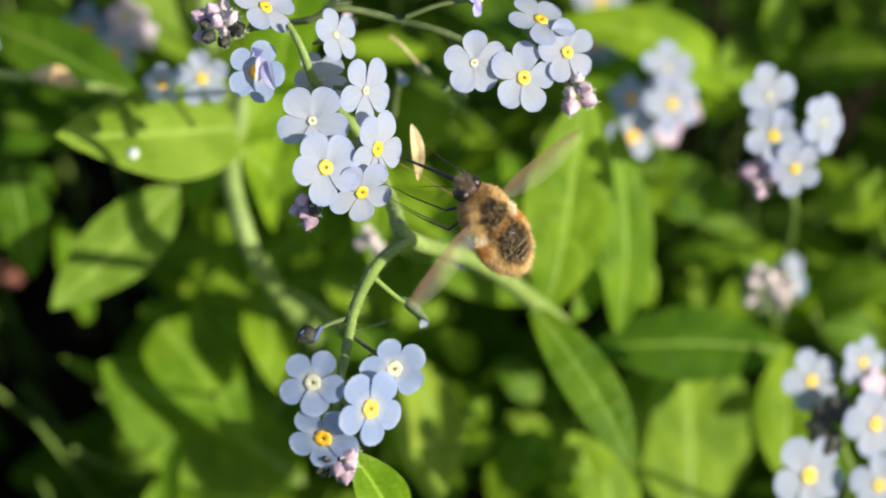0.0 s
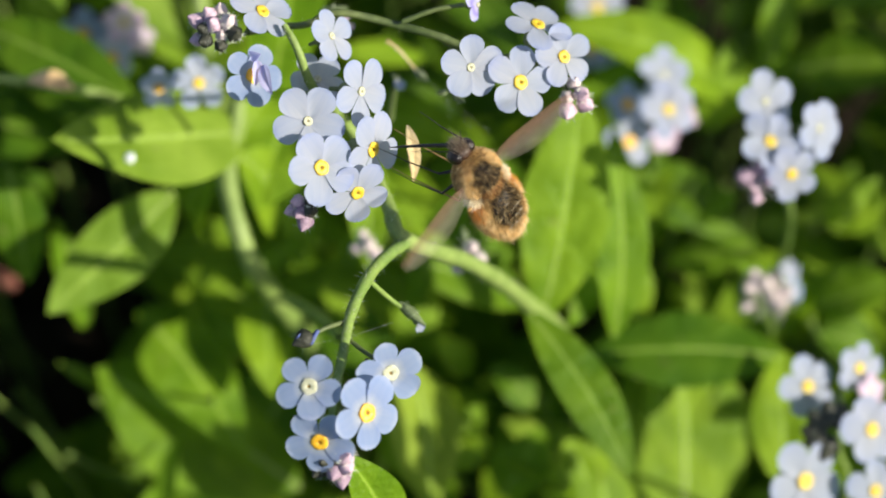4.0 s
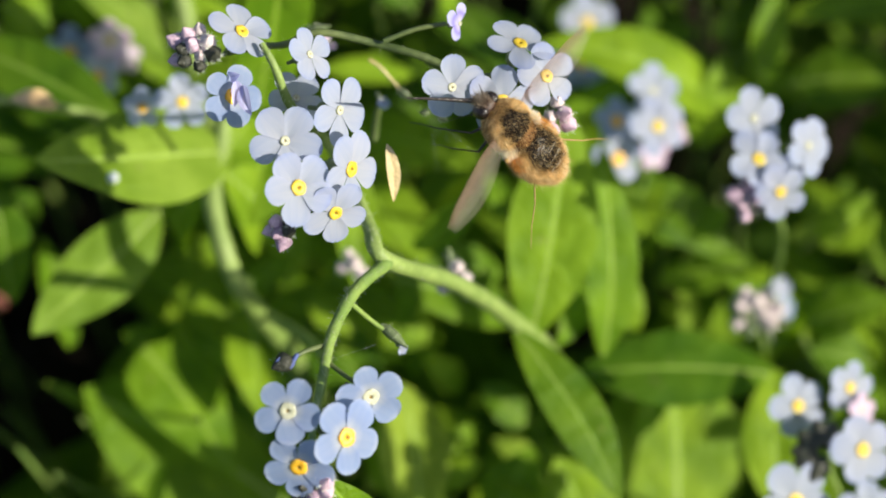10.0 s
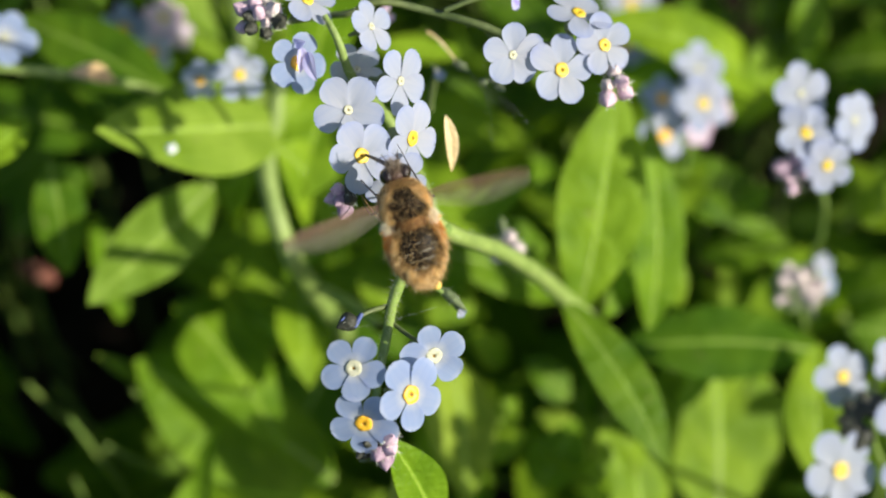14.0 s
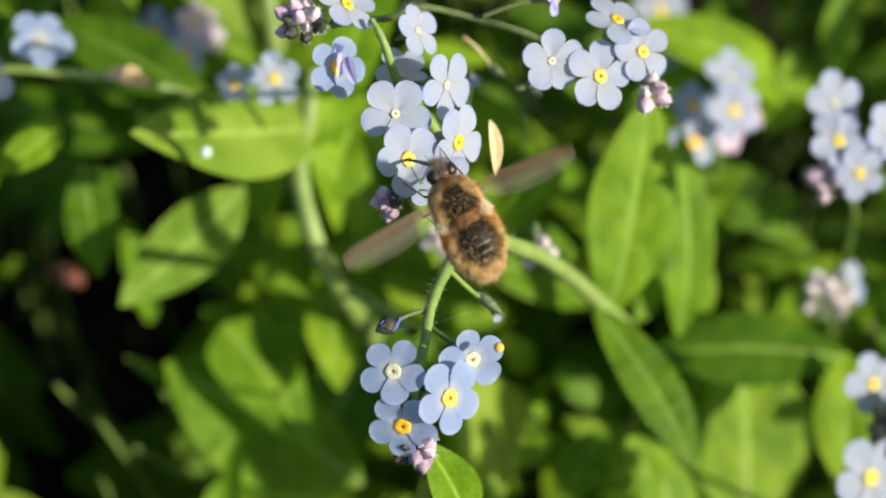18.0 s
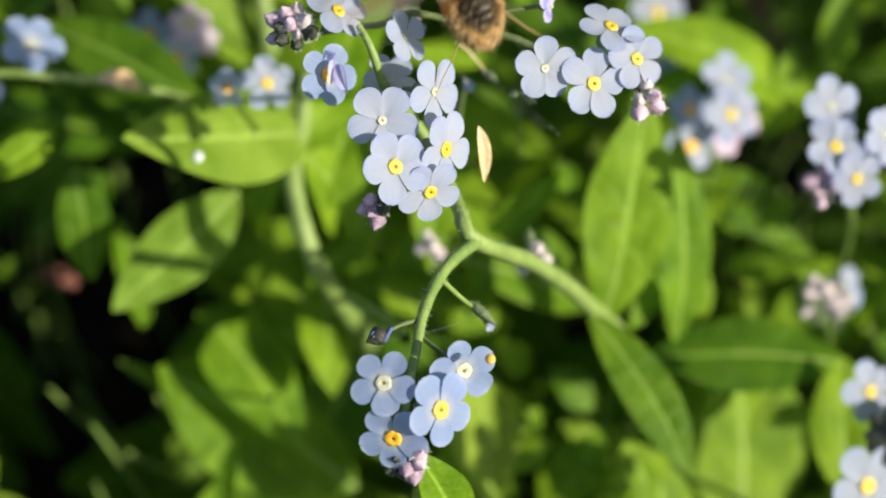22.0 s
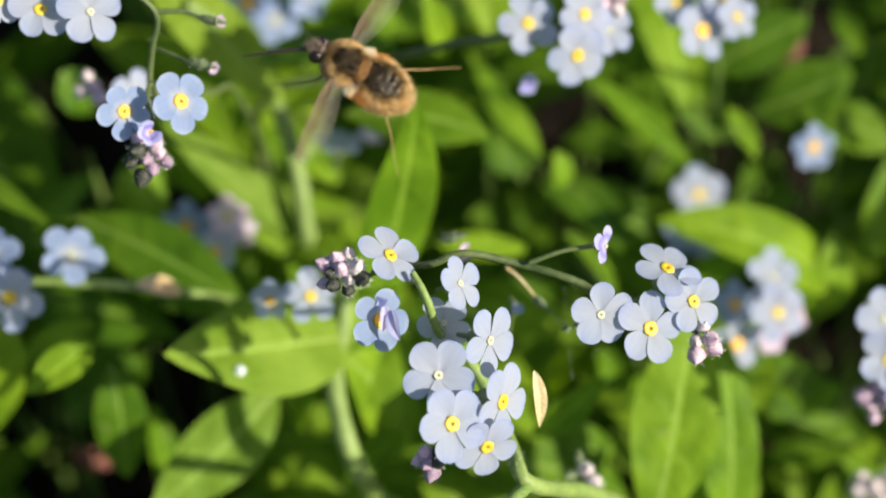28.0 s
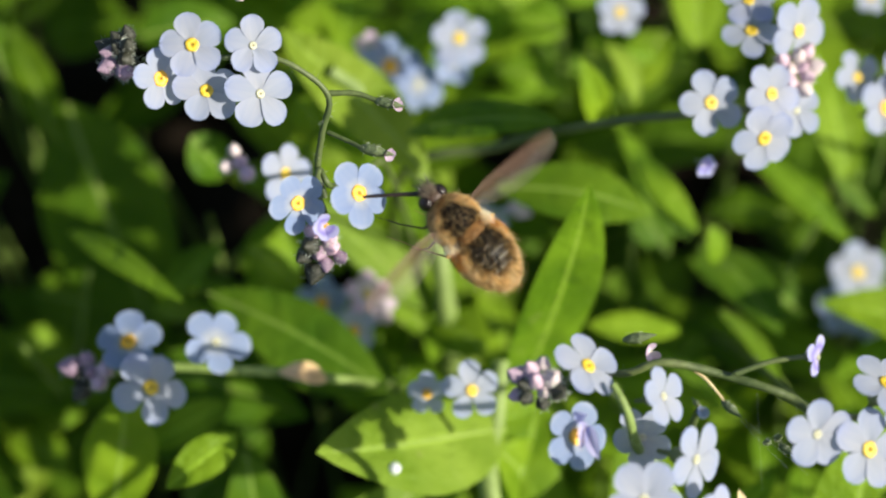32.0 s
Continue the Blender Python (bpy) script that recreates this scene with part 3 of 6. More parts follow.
flower(low, (-2.9, -10.3, 195.6), (0.59, -0.70, 0.40), 0, 2.1, "white", material=PETAL, cup=45)
stem(low, [(-11.2, -17.1, 206.7), (-8.6, -19.7, 207.6), (-6.0, -21.5, 207.7)], 0.29, 0.26, STEM_DARK)
stem(low, [(-11.2, -15.3, 206.5), (-13.2, -16.7, 208.0), (-14.9, -18.0, 208.5)], 0.32, 0.26, STEM_DARK)

crown = thing("forget_me_not", "forget-me-not with white-blue flowers and dark hairy buds", "flower", (-62, 99, 0), "flowering forget-me-nots")
flower(crown, (-65.9, 53.2, 230.2), (0.20, -0.46, 0.86), 16, 7.7, "yellow")
flower(crown, (-69.6, 50.4, 227.5), (0.67, -0.39, 0.63), 15, 7.5, "orange")
flower(crown, (-64.5, 49.9, 225.9), (0.28, -0.22, 0.93), 9, 7.6, "yellow")
flower(crown, (-59.2, 54.0, 229.2), (0.39, -0.51, 0.77), 3, 7.0, "white")
flower(crown, (-58.4, 49.8, 225.7), (0.49, -0.35, 0.80), 6, 8.1, "white")
bud_coil(crown, (-74.2, 53.2, 228.1), (-0.51, -0.25, 0.83), 2.2, 9, (CALYX_DARK, BUD_MAUVE, CALYX_DARK,), 1.2)
stem(crown, [(-51.6, 44.5, 212.0), (-52.4, 46.9, 214.5), (-51.8, 49.5, 218.3), (-50.9, 51.9, 222.0), (-53.5, 53.2, 225.1), (-58.0, 54.1, 227.0), (-65.2, 54.2, 226.1), (-72.1, 53.4, 227.0)], 0.42, 0.29, STEM_DARK, hairs=120)
stem(crown, [(-50.9, 52.4, 222.3), (-47.8, 52.5, 222.2), (-45.5, 51.9, 221.8)], 0.36, 0.29, STEM_DARK)
bud(crown, (-45.0, 51.8, 221.7), (0.95, -0.29, 0.09), 1.5, CALYX)
flower(crown, (-43.4, 51.5, 221.5), (0.73, -0.40, 0.56), 0, 2.3, "white", material=PETAL_PINK, cup=45)
bud(crown, (-60.9, 59.3, 231.2), (0.00, 0.77, 0.63), 1.2, BUD_PALE)
flower(crown, (-53.5, 37.1, 222.8), (0.58, -0.52, 0.63), 33, 7.0, "orange", material=PETAL_BLUE_SHADE)
flower(crown, (-46.7, 38.3, 223.2), (0.54, -0.31, 0.78), -33, 7.7, "orange", material=PETAL_BLUE_SHADE)
flower(crown, (-50.4, 35.0, 221.5), (0.34, -0.62, 0.71), 20, 3.9, "orange", material=PETAL_LILAC, petals=4, cup=35)
bud_coil(crown, (-50.9, 34.3, 217.6), (0.00, -0.76, 0.65), 2.4, 9, (BUD_MAUVE, BUD_PINK, CALYX_DARK,), 1.15)
stem(crown, [(-35.8, 90.8, 0.0), (-39.8, 82.8, 86.3), (-45.8, 70.8, 172.6), (-48.6, 63.1, 189.1), (-50.6, 45.7, 212.6), (-52.1, 46.3, 215.4), (-52.0, 42.5, 216.6), (-50.7, 37.7, 219.5), (-50.9, 34.9, 217.9)], 0.45, 0.32, STEM_DARK, hairs=40)
stem(crown, [(-51.1, 49.6, 218.3), (-48.4, 48.1, 218.6), (-47.0, 47.0, 219.1)], 0.29, 0.26, STEM_DARK)
bud(crown, (-46.5, 47.0, 219.0), (0.95, -0.29, 0.09), 1.7, CALYX)
flower(crown, (-44.2, 46.5, 218.7), (0.68, -0.53, 0.51), 0, 2.3, "white", material=PETAL_PINK, cup=45)
flower(crown, (-59.6, 62.2, 189.0), (0.71, -0.39, 0.59), -3, 8.3, "yellow")
bud_coil(crown, (-66.3, 64.0, 187.9), (0.00, -0.47, 0.88), 2.0, 4, (BUD_PINK, BUD_PALE,), 1.3)


# ---- flowering stalks farther down ----

left = thing("forget_me_not", "forget-me-not spray partly tinted blue as shade, with dark mauve buds", "flower", (-86, 65, 0), "flowering forget-me-nots")
flower(left, (-79.7, 41.2, 179.8), (-0.03, 0.01, 1.00), 6, 9.0, "orange", material=PETAL_BLUE_SHADE)
flower(left, (-76.1, 34.8, 179.4), (0.38, -0.16, 0.91), -31, 10.0, "yellow", material=PETAL)
flower(left, (-68.1, 41.6, 179.6), (0.33, -0.23, 0.92), -28, 9.2, "white", material=PETAL_BLUE_SHADE)
bud_coil(left, (-84.7, 38.3, 176.0), (-0.28, -0.61, 0.74), 2.6, 7, (BUD_MAUVE, CALYX_DARK, BUD_PINK,), 1.4)
stem(left, [(-35.0, 78.0, 0.0), (-39.0, 70.0, 65.3), (-45.0, 58.0, 130.6), (-50.1, 46.2, 158.6), (-59.0, 43.6, 166.6), (-67.7, 41.6, 171.5), (-75.2, 41.2, 172.7), (-84.2, 39.8, 173.3)], 0.84, 0.61, STALK_PALE)
leaf(left, (-54.2, 42.6, 167.0), (-60.2, 42.2, 170.5), (0.19, -0.02, 0.98), 3.3, 0.25, 0.3, material=WITHERED, full=0.5)

pinkish = thing("forget_me_not", "distant forget-me-not spray with one pink flower", "flower", (-57, 75, 0), "flowering forget-me-nots")
flower(pinkish, (-57.5, 64.1, 149.5), (0.26, -0.39, 0.88), 0, 8.6, "orange", material=PETAL_BLUE_SHADE)
flower(pinkish, (-52.3, 58.7, 150.9), (0.42, -0.53, 0.74), 20, 7.4, "orange")
flower(pinkish, (-50.4, 63.6, 153.6), (0.35, -0.38, 0.86), 0, 7.0, "yellow", material=PETAL_PINK)
flower(pinkish, (-48.7, 63.7, 149.0), (0.50, -0.43, 0.75), 0, 5.4, "white", material=PETAL_PINK)
stem(pinkish, [(-48.6, 81.4, 0.0), (-50.6, 77.4, 57.7), (-53.6, 71.4, 115.5), (-53.0, 63.6, 144.5), (-53.3, 64.9, 147.5)], 0.69, 0.52)

pair = thing("forget_me_not", "two blue forget-me-not flowers over a broad leaf", "flower", (-38, 62, 0), "flowering forget-me-nots")
flower(pair, (-40.0, 36.1, 176.7), (0.23, -0.41, 0.88), 0, 5.6, "orange")
flower(pair, (-34.1, 35.8, 178.6), (0.30, -0.39, 0.87), 10, 8.0, "yellow")
stem(pair, [(-25.5, 56.6, 0.0), (-27.5, 52.6, 67.5), (-30.5, 46.6, 135.0), (-33.1, 46.7, 146.8), (-34.5, 38.7, 171.1)], 0.53, 0.38)

back = thing("forget_me_not", "forget-me-not spray standing lower, mostly tinted blue as shade", "flower", (-47, 108, 0), "flowering forget-me-nots")
flower(back, (-48.0, 96.0, 166.5), (0.26, -0.39, 0.88), 0, 9.5, "orange", material=PETAL_BLUE_SHADE)
flower(back, (-43.7, 94.9, 163.4), (0.26, -0.39, 0.88), 20, 8.6, "white", material=PETAL_BLUE_SHADE)
flower(back, (-37.5, 98.9, 170.1), (0.26, -0.39, 0.88), 10, 8.9, "yellow", material=PETAL)
flower(back, (-51.2, 99.6, 166.3), (0.26, -0.39, 0.88), 0, 5.4, "yellow", material=PETAL_PINK)
flower(back, (-38.6, 98.1, 165.1), (0.49, -0.35, 0.79), 0, 7.2, "white", material=PETAL_BLUE_SHADE)
stem(back, [(-36.0, 114.8, 0.0), (-38.0, 110.8, 67.2), (-41.0, 104.8, 134.4), (-42.9, 95.7, 159.2), (-45.5, 97.9, 165.2)], 0.69, 0.52)

tall = thing("forget_me_not", "forget-me-not spray with six pale flowers and pink buds", "flower", (11, 114, 0), "flowering forget-me-nots")
flower(tall, (3.8, 68.3, 200.8), (0.39, -0.40, 0.83), -30, 8.1, "yellow")
flower(tall, (2.8, 62.8, 198.8), (0.36, -0.75, 0.55), 29, 9.1, "yellow")
flower(tall, (-4.0, 67.1, 200.3), (0.28, -0.48, 0.83), 23, 8.8, "yellow")
flower(tall, (7.4, 67.7, 198.0), (0.42, -0.37, 0.83), 20, 7.3, "white")
flower(tall, (1.3, 76.4, 203.3), (-0.08, -0.07, 0.99), -34, 8.1, "yellow")
flower(tall, (7.4, 76.7, 203.2), (0.55, -0.55, 0.62), -17, 8.7, "yellow")
flower(tall, (1.0, 80.5, 204.5), (0.03, -0.10, 0.99), 4, 7.6, "yellow")
bud_coil(tall, (7.5, 72.8, 199.8), (0.20, -0.46, 0.87), 2.5, 9, (BUD_PINK, BUD_PALE,), 1.3)
stem(tall, [(-46.8, 96.3, 0.0), (-46.8, 90.3, 77.8), (-46.8, 81.3, 155.7), (-31.4, 80.5, 168.5), (-17.5, 72.6, 186.7), (-7.5, 69.5, 193.7), (1.0, 68.1, 197.3), (6.0, 71.8, 199.3), (5.3, 78.7, 202.2)], 0.81, 0.44, STEM_DARK)
flower(tall, (-4.1, 64.0, 190.5), (0.46, -0.69, 0.55), 0, 3.7, "white", material=PETAL_LILAC, cup=35)

edge = thing("forget_me_not", "forget-me-not flowers at the bed edge", "flower", (33, 113, 0), "flowering forget-me-nots")
flower(edge, (18.4, 81.6, 186.0), (0.40, -0.44, 0.81), 23, 7.4, "yellow")
flower(edge, (22.0, 76.8, 185.5), (0.49, -0.31, 0.81), -9, 9.3, "orange")
flower(edge, (25.1, 82.3, 186.3), (0.62, -0.29, 0.73), -3, 9.2, "yellow")
flower(edge, (27.2, 78.7, 186.3), (0.42, -0.36, 0.83), 10, 7.0, "yellow")
stem(edge, [(34.5, 104.4, 0.0), (32.5, 100.4, 74.6), (29.5, 94.4, 149.2), (22.2, 81.5, 179.0), (20.0, 83.2, 183.5)], 0.55, 0.40)

remote = thing("forget_me_not", "single far forget-me-not flower", "flower", (-11, 122, 0), "flowering forget-me-nots")
flower(remote, (-12.9, 106.7, 166.9), (0.26, -0.39, 0.88), 0, 7.8, "yellow")
stem(remote, [(-4.8, 129.0, 0.0), (-6.8, 125.0, 70.8), (-9.8, 119.0, 141.6), (-12.3, 107.8, 162.9)], 0.62, 0.44)
flower(remote, (25.3, 108.7, 169.1), (0.26, -0.39, 0.88), 0, 5.4, "yellow")
flower(remote, (45.3, 83.1, 144.5), (0.36, -0.70, 0.62), 10, 8.2, "orange", material=PETAL_BLUE_SHADE)
stem(remote, [(53.3, 97.4, 0.0), (51.3, 93.4, 65.4), (48.3, 87.4, 130.8), (46.2, 84.6, 140.8)], 0.67, 0.48)
flower(pinkish, (-32.9, 75.1, 157.6), (0.14, 0.51, 0.85), 0, 8.1, "white")
flower(pinkish, (-27.9, 76.1, 158.1), (0.33, 0.21, 0.92), 20, 4.3, "white", material=PETAL_PINK)

stacked = thing("forget_me_not", "blurred pair of forget-me-not flowers, one tinted blue as shade", "flower", (29, 84, 0), "flowering forget-me-nots")
flower(stacked, (26.8, 79.0, 135.8), (0.26, -0.39, 0.88), 10, 10.0, "yellow")
flower(stacked, (26.4, 78.8, 124.1), (0.26, -0.39, 0.88), 0, 9.7, "orange", material=PETAL_BLUE_SHADE)
flower(stacked, (31.5, 75.3, 121.9), (0.26, -0.39, 0.88), 0, 4.9, "white", material=PETAL_BLUE_SHADE)
stem(stacked, [(35.2, 91.8, 0.0), (33.2, 87.8, 53.6), (30.2, 81.8, 107.2), (27.9, 81.2, 120.8), (26.9, 79.6, 131.5)], 0.64, 0.46)

middle = thing("forget_me_not", "blurred forget-me-not spray with fading pink flowers", "flower", (37, 60, 0), "flowering forget-me-nots")
flower(middle, (34.8, 52.4, 155.3), (0.35, -0.38, 0.86), 0, 8.9, "white")
flower(middle, (35.2, 46.5, 154.4), (0.30, -0.43, 0.85), 20, 9.1, "yellow")
flower(middle, (29.3, 43.1, 150.4), (0.31, -0.47, 0.83), 5, 8.6, "orange")
flower(middle, (29.5, 50.4, 149.7), (0.23, -0.41, 0.88), 0, 7.4, "orange", material=PETAL_BLUE_SHADE)
flower(middle, (35.0, 44.9, 149.0), (0.42, -0.53, 0.74), 0, 5.5, "white", material=PETAL_PINK)
bud_coil(middle, (38.1, 47.8, 150.6), (0.00, -0.47, 0.88), 1.6, 4, (BUD_PINK, BUD_PALE,), 1.3)
stem(middle, [(41.4, 64.1, 0.0), (39.4, 60.1, 60.5), (36.4, 54.1, 121.1), (33.9, 48.2, 144.0), (33.9, 51.6, 150.3)], 0.71, 0.53)

right = thing("forget_me_not", "forget-me-not spray with four pale flowers and mauve buds", "flower", (58, 56, 0), "flowering forget-me-nots")
flower(right, (45.8, 33.6, 177.0), (0.30, -0.61, 0.73), 13, 8.9, "white")
flower(right, (46.1, 27.5, 176.0), (0.18, -0.26, 0.95), 36, 8.9, "yellow")
flower(right, (53.4, 30.2, 175.2), (0.56, -0.44, 0.70), -23, 8.6, "white")
flower(right, (49.1, 23.5, 173.9), (0.27, -0.67, 0.69), 28, 7.9, "yellow")
bud_coil(right, (45.5, 23.5, 171.6), (-0.10, -0.70, 0.71), 2.4, 7, (BUD_MAUVE, BUD_PINK, CALYX_DARK,), 1.4)
stem(right, [(61.9, 47.5, 0.0), (59.9, 43.5, 64.6), (56.9, 37.5, 129.2), (51.1, 29.3, 158.9), (49.0, 29.4, 170.2), (47.4, 35.1, 173.3)], 0.65, 0.48)

corner = thing("forget_me_not", "forget-me-not spray with dark ripening calyces", "flower", (68, 15, 0), "flowering forget-me-nots")
flower(corner, (52.2, -0.7, 155.3), (0.33, -0.51, 0.79), 16, 9.3, "yellow")
flower(corner, (59.8, 2.0, 155.6), (0.43, -0.51, 0.74), -14, 7.8, "yellow")
flower(corner, (60.2, -8.1, 157.0), (0.35, -0.46, 0.81), 15, 10.2, "yellow")
flower(corner, (50.8, -14.4, 153.6), (0.35, -0.48, 0.80), -35, 11.8, "yellow")
flower(corner, (60.9, -15.3, 152.0), (0.26, -0.48, 0.84), 0, 9.1, "yellow")
flower(corner, (61.4, -0.9, 154.1), (0.50, -0.43, 0.75), 0, 5.0, "white", material=PETAL_PINK)
bud(corner, (53.5, -7.6, 155.0), (-0.91, -0.10, 0.40), 2.2, CALYX_DARK)
bud(corner, (53.9, -6.7, 155.5), (-0.70, 0.34, 0.63), 2.2, CALYX_DARK)
bud(corner, (54.8, -6.2, 155.8), (-0.20, 0.60, 0.77), 2.2, CALYX_DARK)
bud(corner, (53.7, -8.2, 154.7), (-0.85, -0.48, 0.23), 2.2, CALYX_DARK)
bud(corner, (55.6, -6.4, 155.7), (0.32, 0.55, 0.77), 2.2, CALYX_DARK)
bud(corner, (54.6, -8.8, 154.4), (-0.38, -0.92, 0.09), 2.2, CALYX_DARK)
# unseen leaf and its stem, added to throw shade on the big low leaf
leaf(corner, (87.0, -37.0, 169.0), (60.5, -25.0, 183.0), (0.50, -0.35, 0.79), 12.5, 0.04, 0.15)
stem(corner, [(90.0, -42.0, 0.0), (90.0, -42.0, 70.0), (89.0, -40.0, 130.0), (87.0, -37.0, 169.0)], 0.9, 0.6)
stem(corner, [(66.9, -2.1, 0.0), (64.9, -4.1, 64.1), (61.9, -7.1, 128.1), (57.3, -7.6, 148.2), (57.3, -1.9, 151.3), (58.4, 2.1, 152.3)], 0.57, 0.41)

grey = thing("forget_me_not", "faded grey-pink forget-me-not bud cluster", "flower", (56, 32, 0), "flowering forget-me-nots")
bud_coil(grey, (52.0, 25.4, 131.8), (0.00, -0.47, 0.88), 3.6, 12, (BUD_PALE, CALYX, BUD_PALE,), 1.6)
flower(grey, (55.4, 28.1, 135.5), (0.42, -0.29, 0.86), 0, 3.9, "white")
flower(grey, (56.4, 26.2, 132.3), (0.50, -0.43, 0.75), 0, 3.8, "white", material=PETAL_BLUE_SHADE)
stem(grey, [(62.5, 39.6, 0.0), (60.5, 35.6, 51.2), (57.5, 29.6, 102.3), (53.3, 25.3, 125.0), (52.5, 26.4, 128.9)], 0.64, 0.46)

top_right = thing("forget_me_not", "faded forget-me-not buds in half shade", "flower", (25, 76, 0), "flowering forget-me-nots")
bud_coil(top_right, (-11.1, 20.3, 158.6), (0.00, -0.47, 0.88), 1.7, 4, (BUD_PALE,), 1.2)
bud_coil(top_right, (3.6, 11.6, 173.3), (0.00, -0.47, 0.88), 2.3, 5, (BUD_PALE, CALYX,), 1.4)


# ---- leafy shoots ----

shoot = thing("leafy_shoot", "leafy forget-me-not shoot with broad hairy leaves", "plant", (-34, 44, 0), "leafy shoots")
leaf(shoot, (-29.2, 38.6, 159.4), (-53.6, 27.3, 179.4), (0.28, -0.06, 0.96), 15.5, 0.03, 0.1, material=LEAF_PALE, full=0.42)
leaf(shoot, (-42.1, 36.9, 147.1), (-58.9, 15.4, 145.9), (0.34, -0.27, 0.90), 11.2, 0.03, 0.12, material=LEAF_PALE)
stem(shoot, [(-13.2, 31.5, 0.0), (-16.4, 28.3, 58.1), (-21.2, 23.5, 116.2), (-25.2, 21.8, 136.8), (-28.8, 21.4, 154.7), (-31.7, 31.0, 159.9), (-30.9, 39.8, 160.0), (-30.2, 48.3, 162.3)], 1.9, 1.25, STALK_PALE)
leaf(shoot, (-31.1, 37.0, 156.3), (-24.0, 35.7, 135.2), (0.37, -0.18, 0.91), 11.5, 0.2, 0.2)
leaf(shoot, (-33.3, 38.3, 152.4), (-42.6, 38.9, 125.5), (0.02, -0.20, 0.98), 9.9, 0.2, 0.2)
leaf(shoot, (-30.6, 42.9, 154.8), (-22.8, 58.7, 149.6), (0.38, -0.27, 0.89), 8.8, 0.1, 0.2)
leaf(shoot, (-24.6, 3.9, 101.3), (-54.9, 18.2, 123.2), (0.38, -0.22, 0.90), 23.1, 0.05, 0.1, material=LEAF, full=0.5)
# extra leaf shaped like the triangle of sunlight on the big leaf
leaf(shoot, (-46.7, 23.0, 125.0), (-30.6, 4.0, 119.0), (0.38, -0.22, 0.90), 13.8, 0.04, 0.08, material=LEAF, full=0.28)
leaf(shoot, (-28.7, 27.9, 128.1), (-26.2, 10.4, 127.6), (0.30, -0.27, 0.91), 9.6, 0.06, 0.2, material=LEAF, full=0.35)
leaf(shoot, (-41.1, 26.0, 113.6), (-50.7, 28.7, 119.8), (0.29, -0.19, 0.94), 8.6, 0.1, 0.2)
leaf(shoot, (-34.2, 22.7, 114.0), (-42.0, 29.6, 122.4), (0.29, -0.19, 0.94), 7.6, 0.1, 0.2)
leaf(shoot, (-57.4, 19.1, 110.0), (-62.9, 20.6, 117.8), (0.29, -0.19, 0.94), 2.5, 0.1, 0.3, material=LEAF_PALE)
stem(shoot, [(-14.0, 4.4, 160.7), (-19.5, 14.7, 148.2), (-27.3, 24.5, 137.7), (-29.2, 31.4, 132.3)], 0.92, 0.74, STEM)
leaf(shoot, (-29.5, 29.7, 120.6), (-42.6, 34.7, 123.3), (0.21, -0.19, 0.96), 9.4, 0.1, 0.2)
leaf(shoot, (-21.1, 23.1, 117.1), (-35.5, 7.2, 96.2), (0.29, -0.19, 0.94), 16.2, 0.1, 0.15, material=LEAF_DEEP_SHADE)

rosette = thing("leafy_shoot", "leaf rosette around the main stalk", "plant", (19, 31, 0), "leafy shoots")
leaf(rosette, (13.9, 13.3, 148.1), (22.2, 39.5, 168.8), (0.29, -0.36, 0.89), 13.8, 0.04, 0.18, material=LEAF, full=0.5)
leaf(rosette, (12.4, 13.0, 153.6), (27.6, -11.1, 146.4), (0.26, -0.28, 0.93), 8.5, 0.06, 0.2, material=LEAF_DEEP_SHADE, full=0.5)
leaf(rosette, (25.6, 14.5, 139.6), (27.7, 39.6, 159.8), (0.30, -0.36, 0.88), 8.6, 0.1, 0.2, material=LEAF)
leaf(rosette, (19.5, 16.0, 140.4), (23.5, 30.3, 141.3), (0.53, -0.32, 0.79), 5.3, 0.3, 0.2)
leaf(rosette, (57.2, 15.5, 126.5), (23.4, 16.6, 134.0), (0.19, 0.05, 0.98), 13.4, 0.08, 0.1, material=LEAF_DEEP_SHADE, full=0.55)
leaf(rosette, (38.3, -8.1, 104.9), (40.9, 25.4, 118.2), (0.30, -0.27, 0.91), 25.1, 0.02, 0.1, material=LEAF, full=0.6)
leaf(rosette, (-7.8, 14.9, 121.7), (-2.3, -3.4, 118.8), (0.29, -0.19, 0.94), 12.7, 0.08, 0.2, material=LEAF, full=0.5)
leaf(rosette, (-5.7, 28.0, 140.1), (15.3, 27.9, 124.1), (0.21, -0.19, 0.96), 10.0, 0.1, 0.2, material=LEAF_DEEP_SHADE)
leaf(rosette, (23.6, -3.4, 118.7), (19.8, 3.0, 126.7), (0.21, -0.19, 0.96), 9.8, 0.1, 0.2)
leaf(rosette, (10.5, 0.1, 109.3), (15.8, 7.6, 120.1), (0.21, -0.19, 0.96), 9.2, 0.1, 0.2)
leaf(rosette, (31.7, 23.7, 124.1), (28.8, 37.3, 133.7), (0.30, -0.36, 0.88), 8.2, 0.2, 0.2)
leaf(rosette, (-11.7, 23.7, 144.6), (-11.4, 41.1, 158.4), (0.21, -0.37, 0.90), 6.9, 0.04, 0.2, material=LEAF, full=0.5)
leaf(rosette, (-21.1, 29.7, 120.6), (-6.1, 16.5, 118.1), (0.21, -0.19, 0.96), 11.2, 0.1, 0.2, material=LEAF_DEEP_SHADE)
leaf(rosette, (-2.4, 2.7, 113.0), (6.8, 12.4, 118.1), (0.21, -0.19, 0.96), 8.3, 0.1, 0.2)
leaf(rosette, (-0.4, 32.2, 137.8), (12.4, 34.3, 129.8), (0.30, -0.27, 0.91), 8.2, 0.1, 0.2, material=LEAF_DEEP_SHADE)
leaf(rosette, (6.4, 6.2, 112.5), (-1.8, 9.9, 119.2), (0.29, -0.19, 0.94), 6.4, 0.1, 0.2)
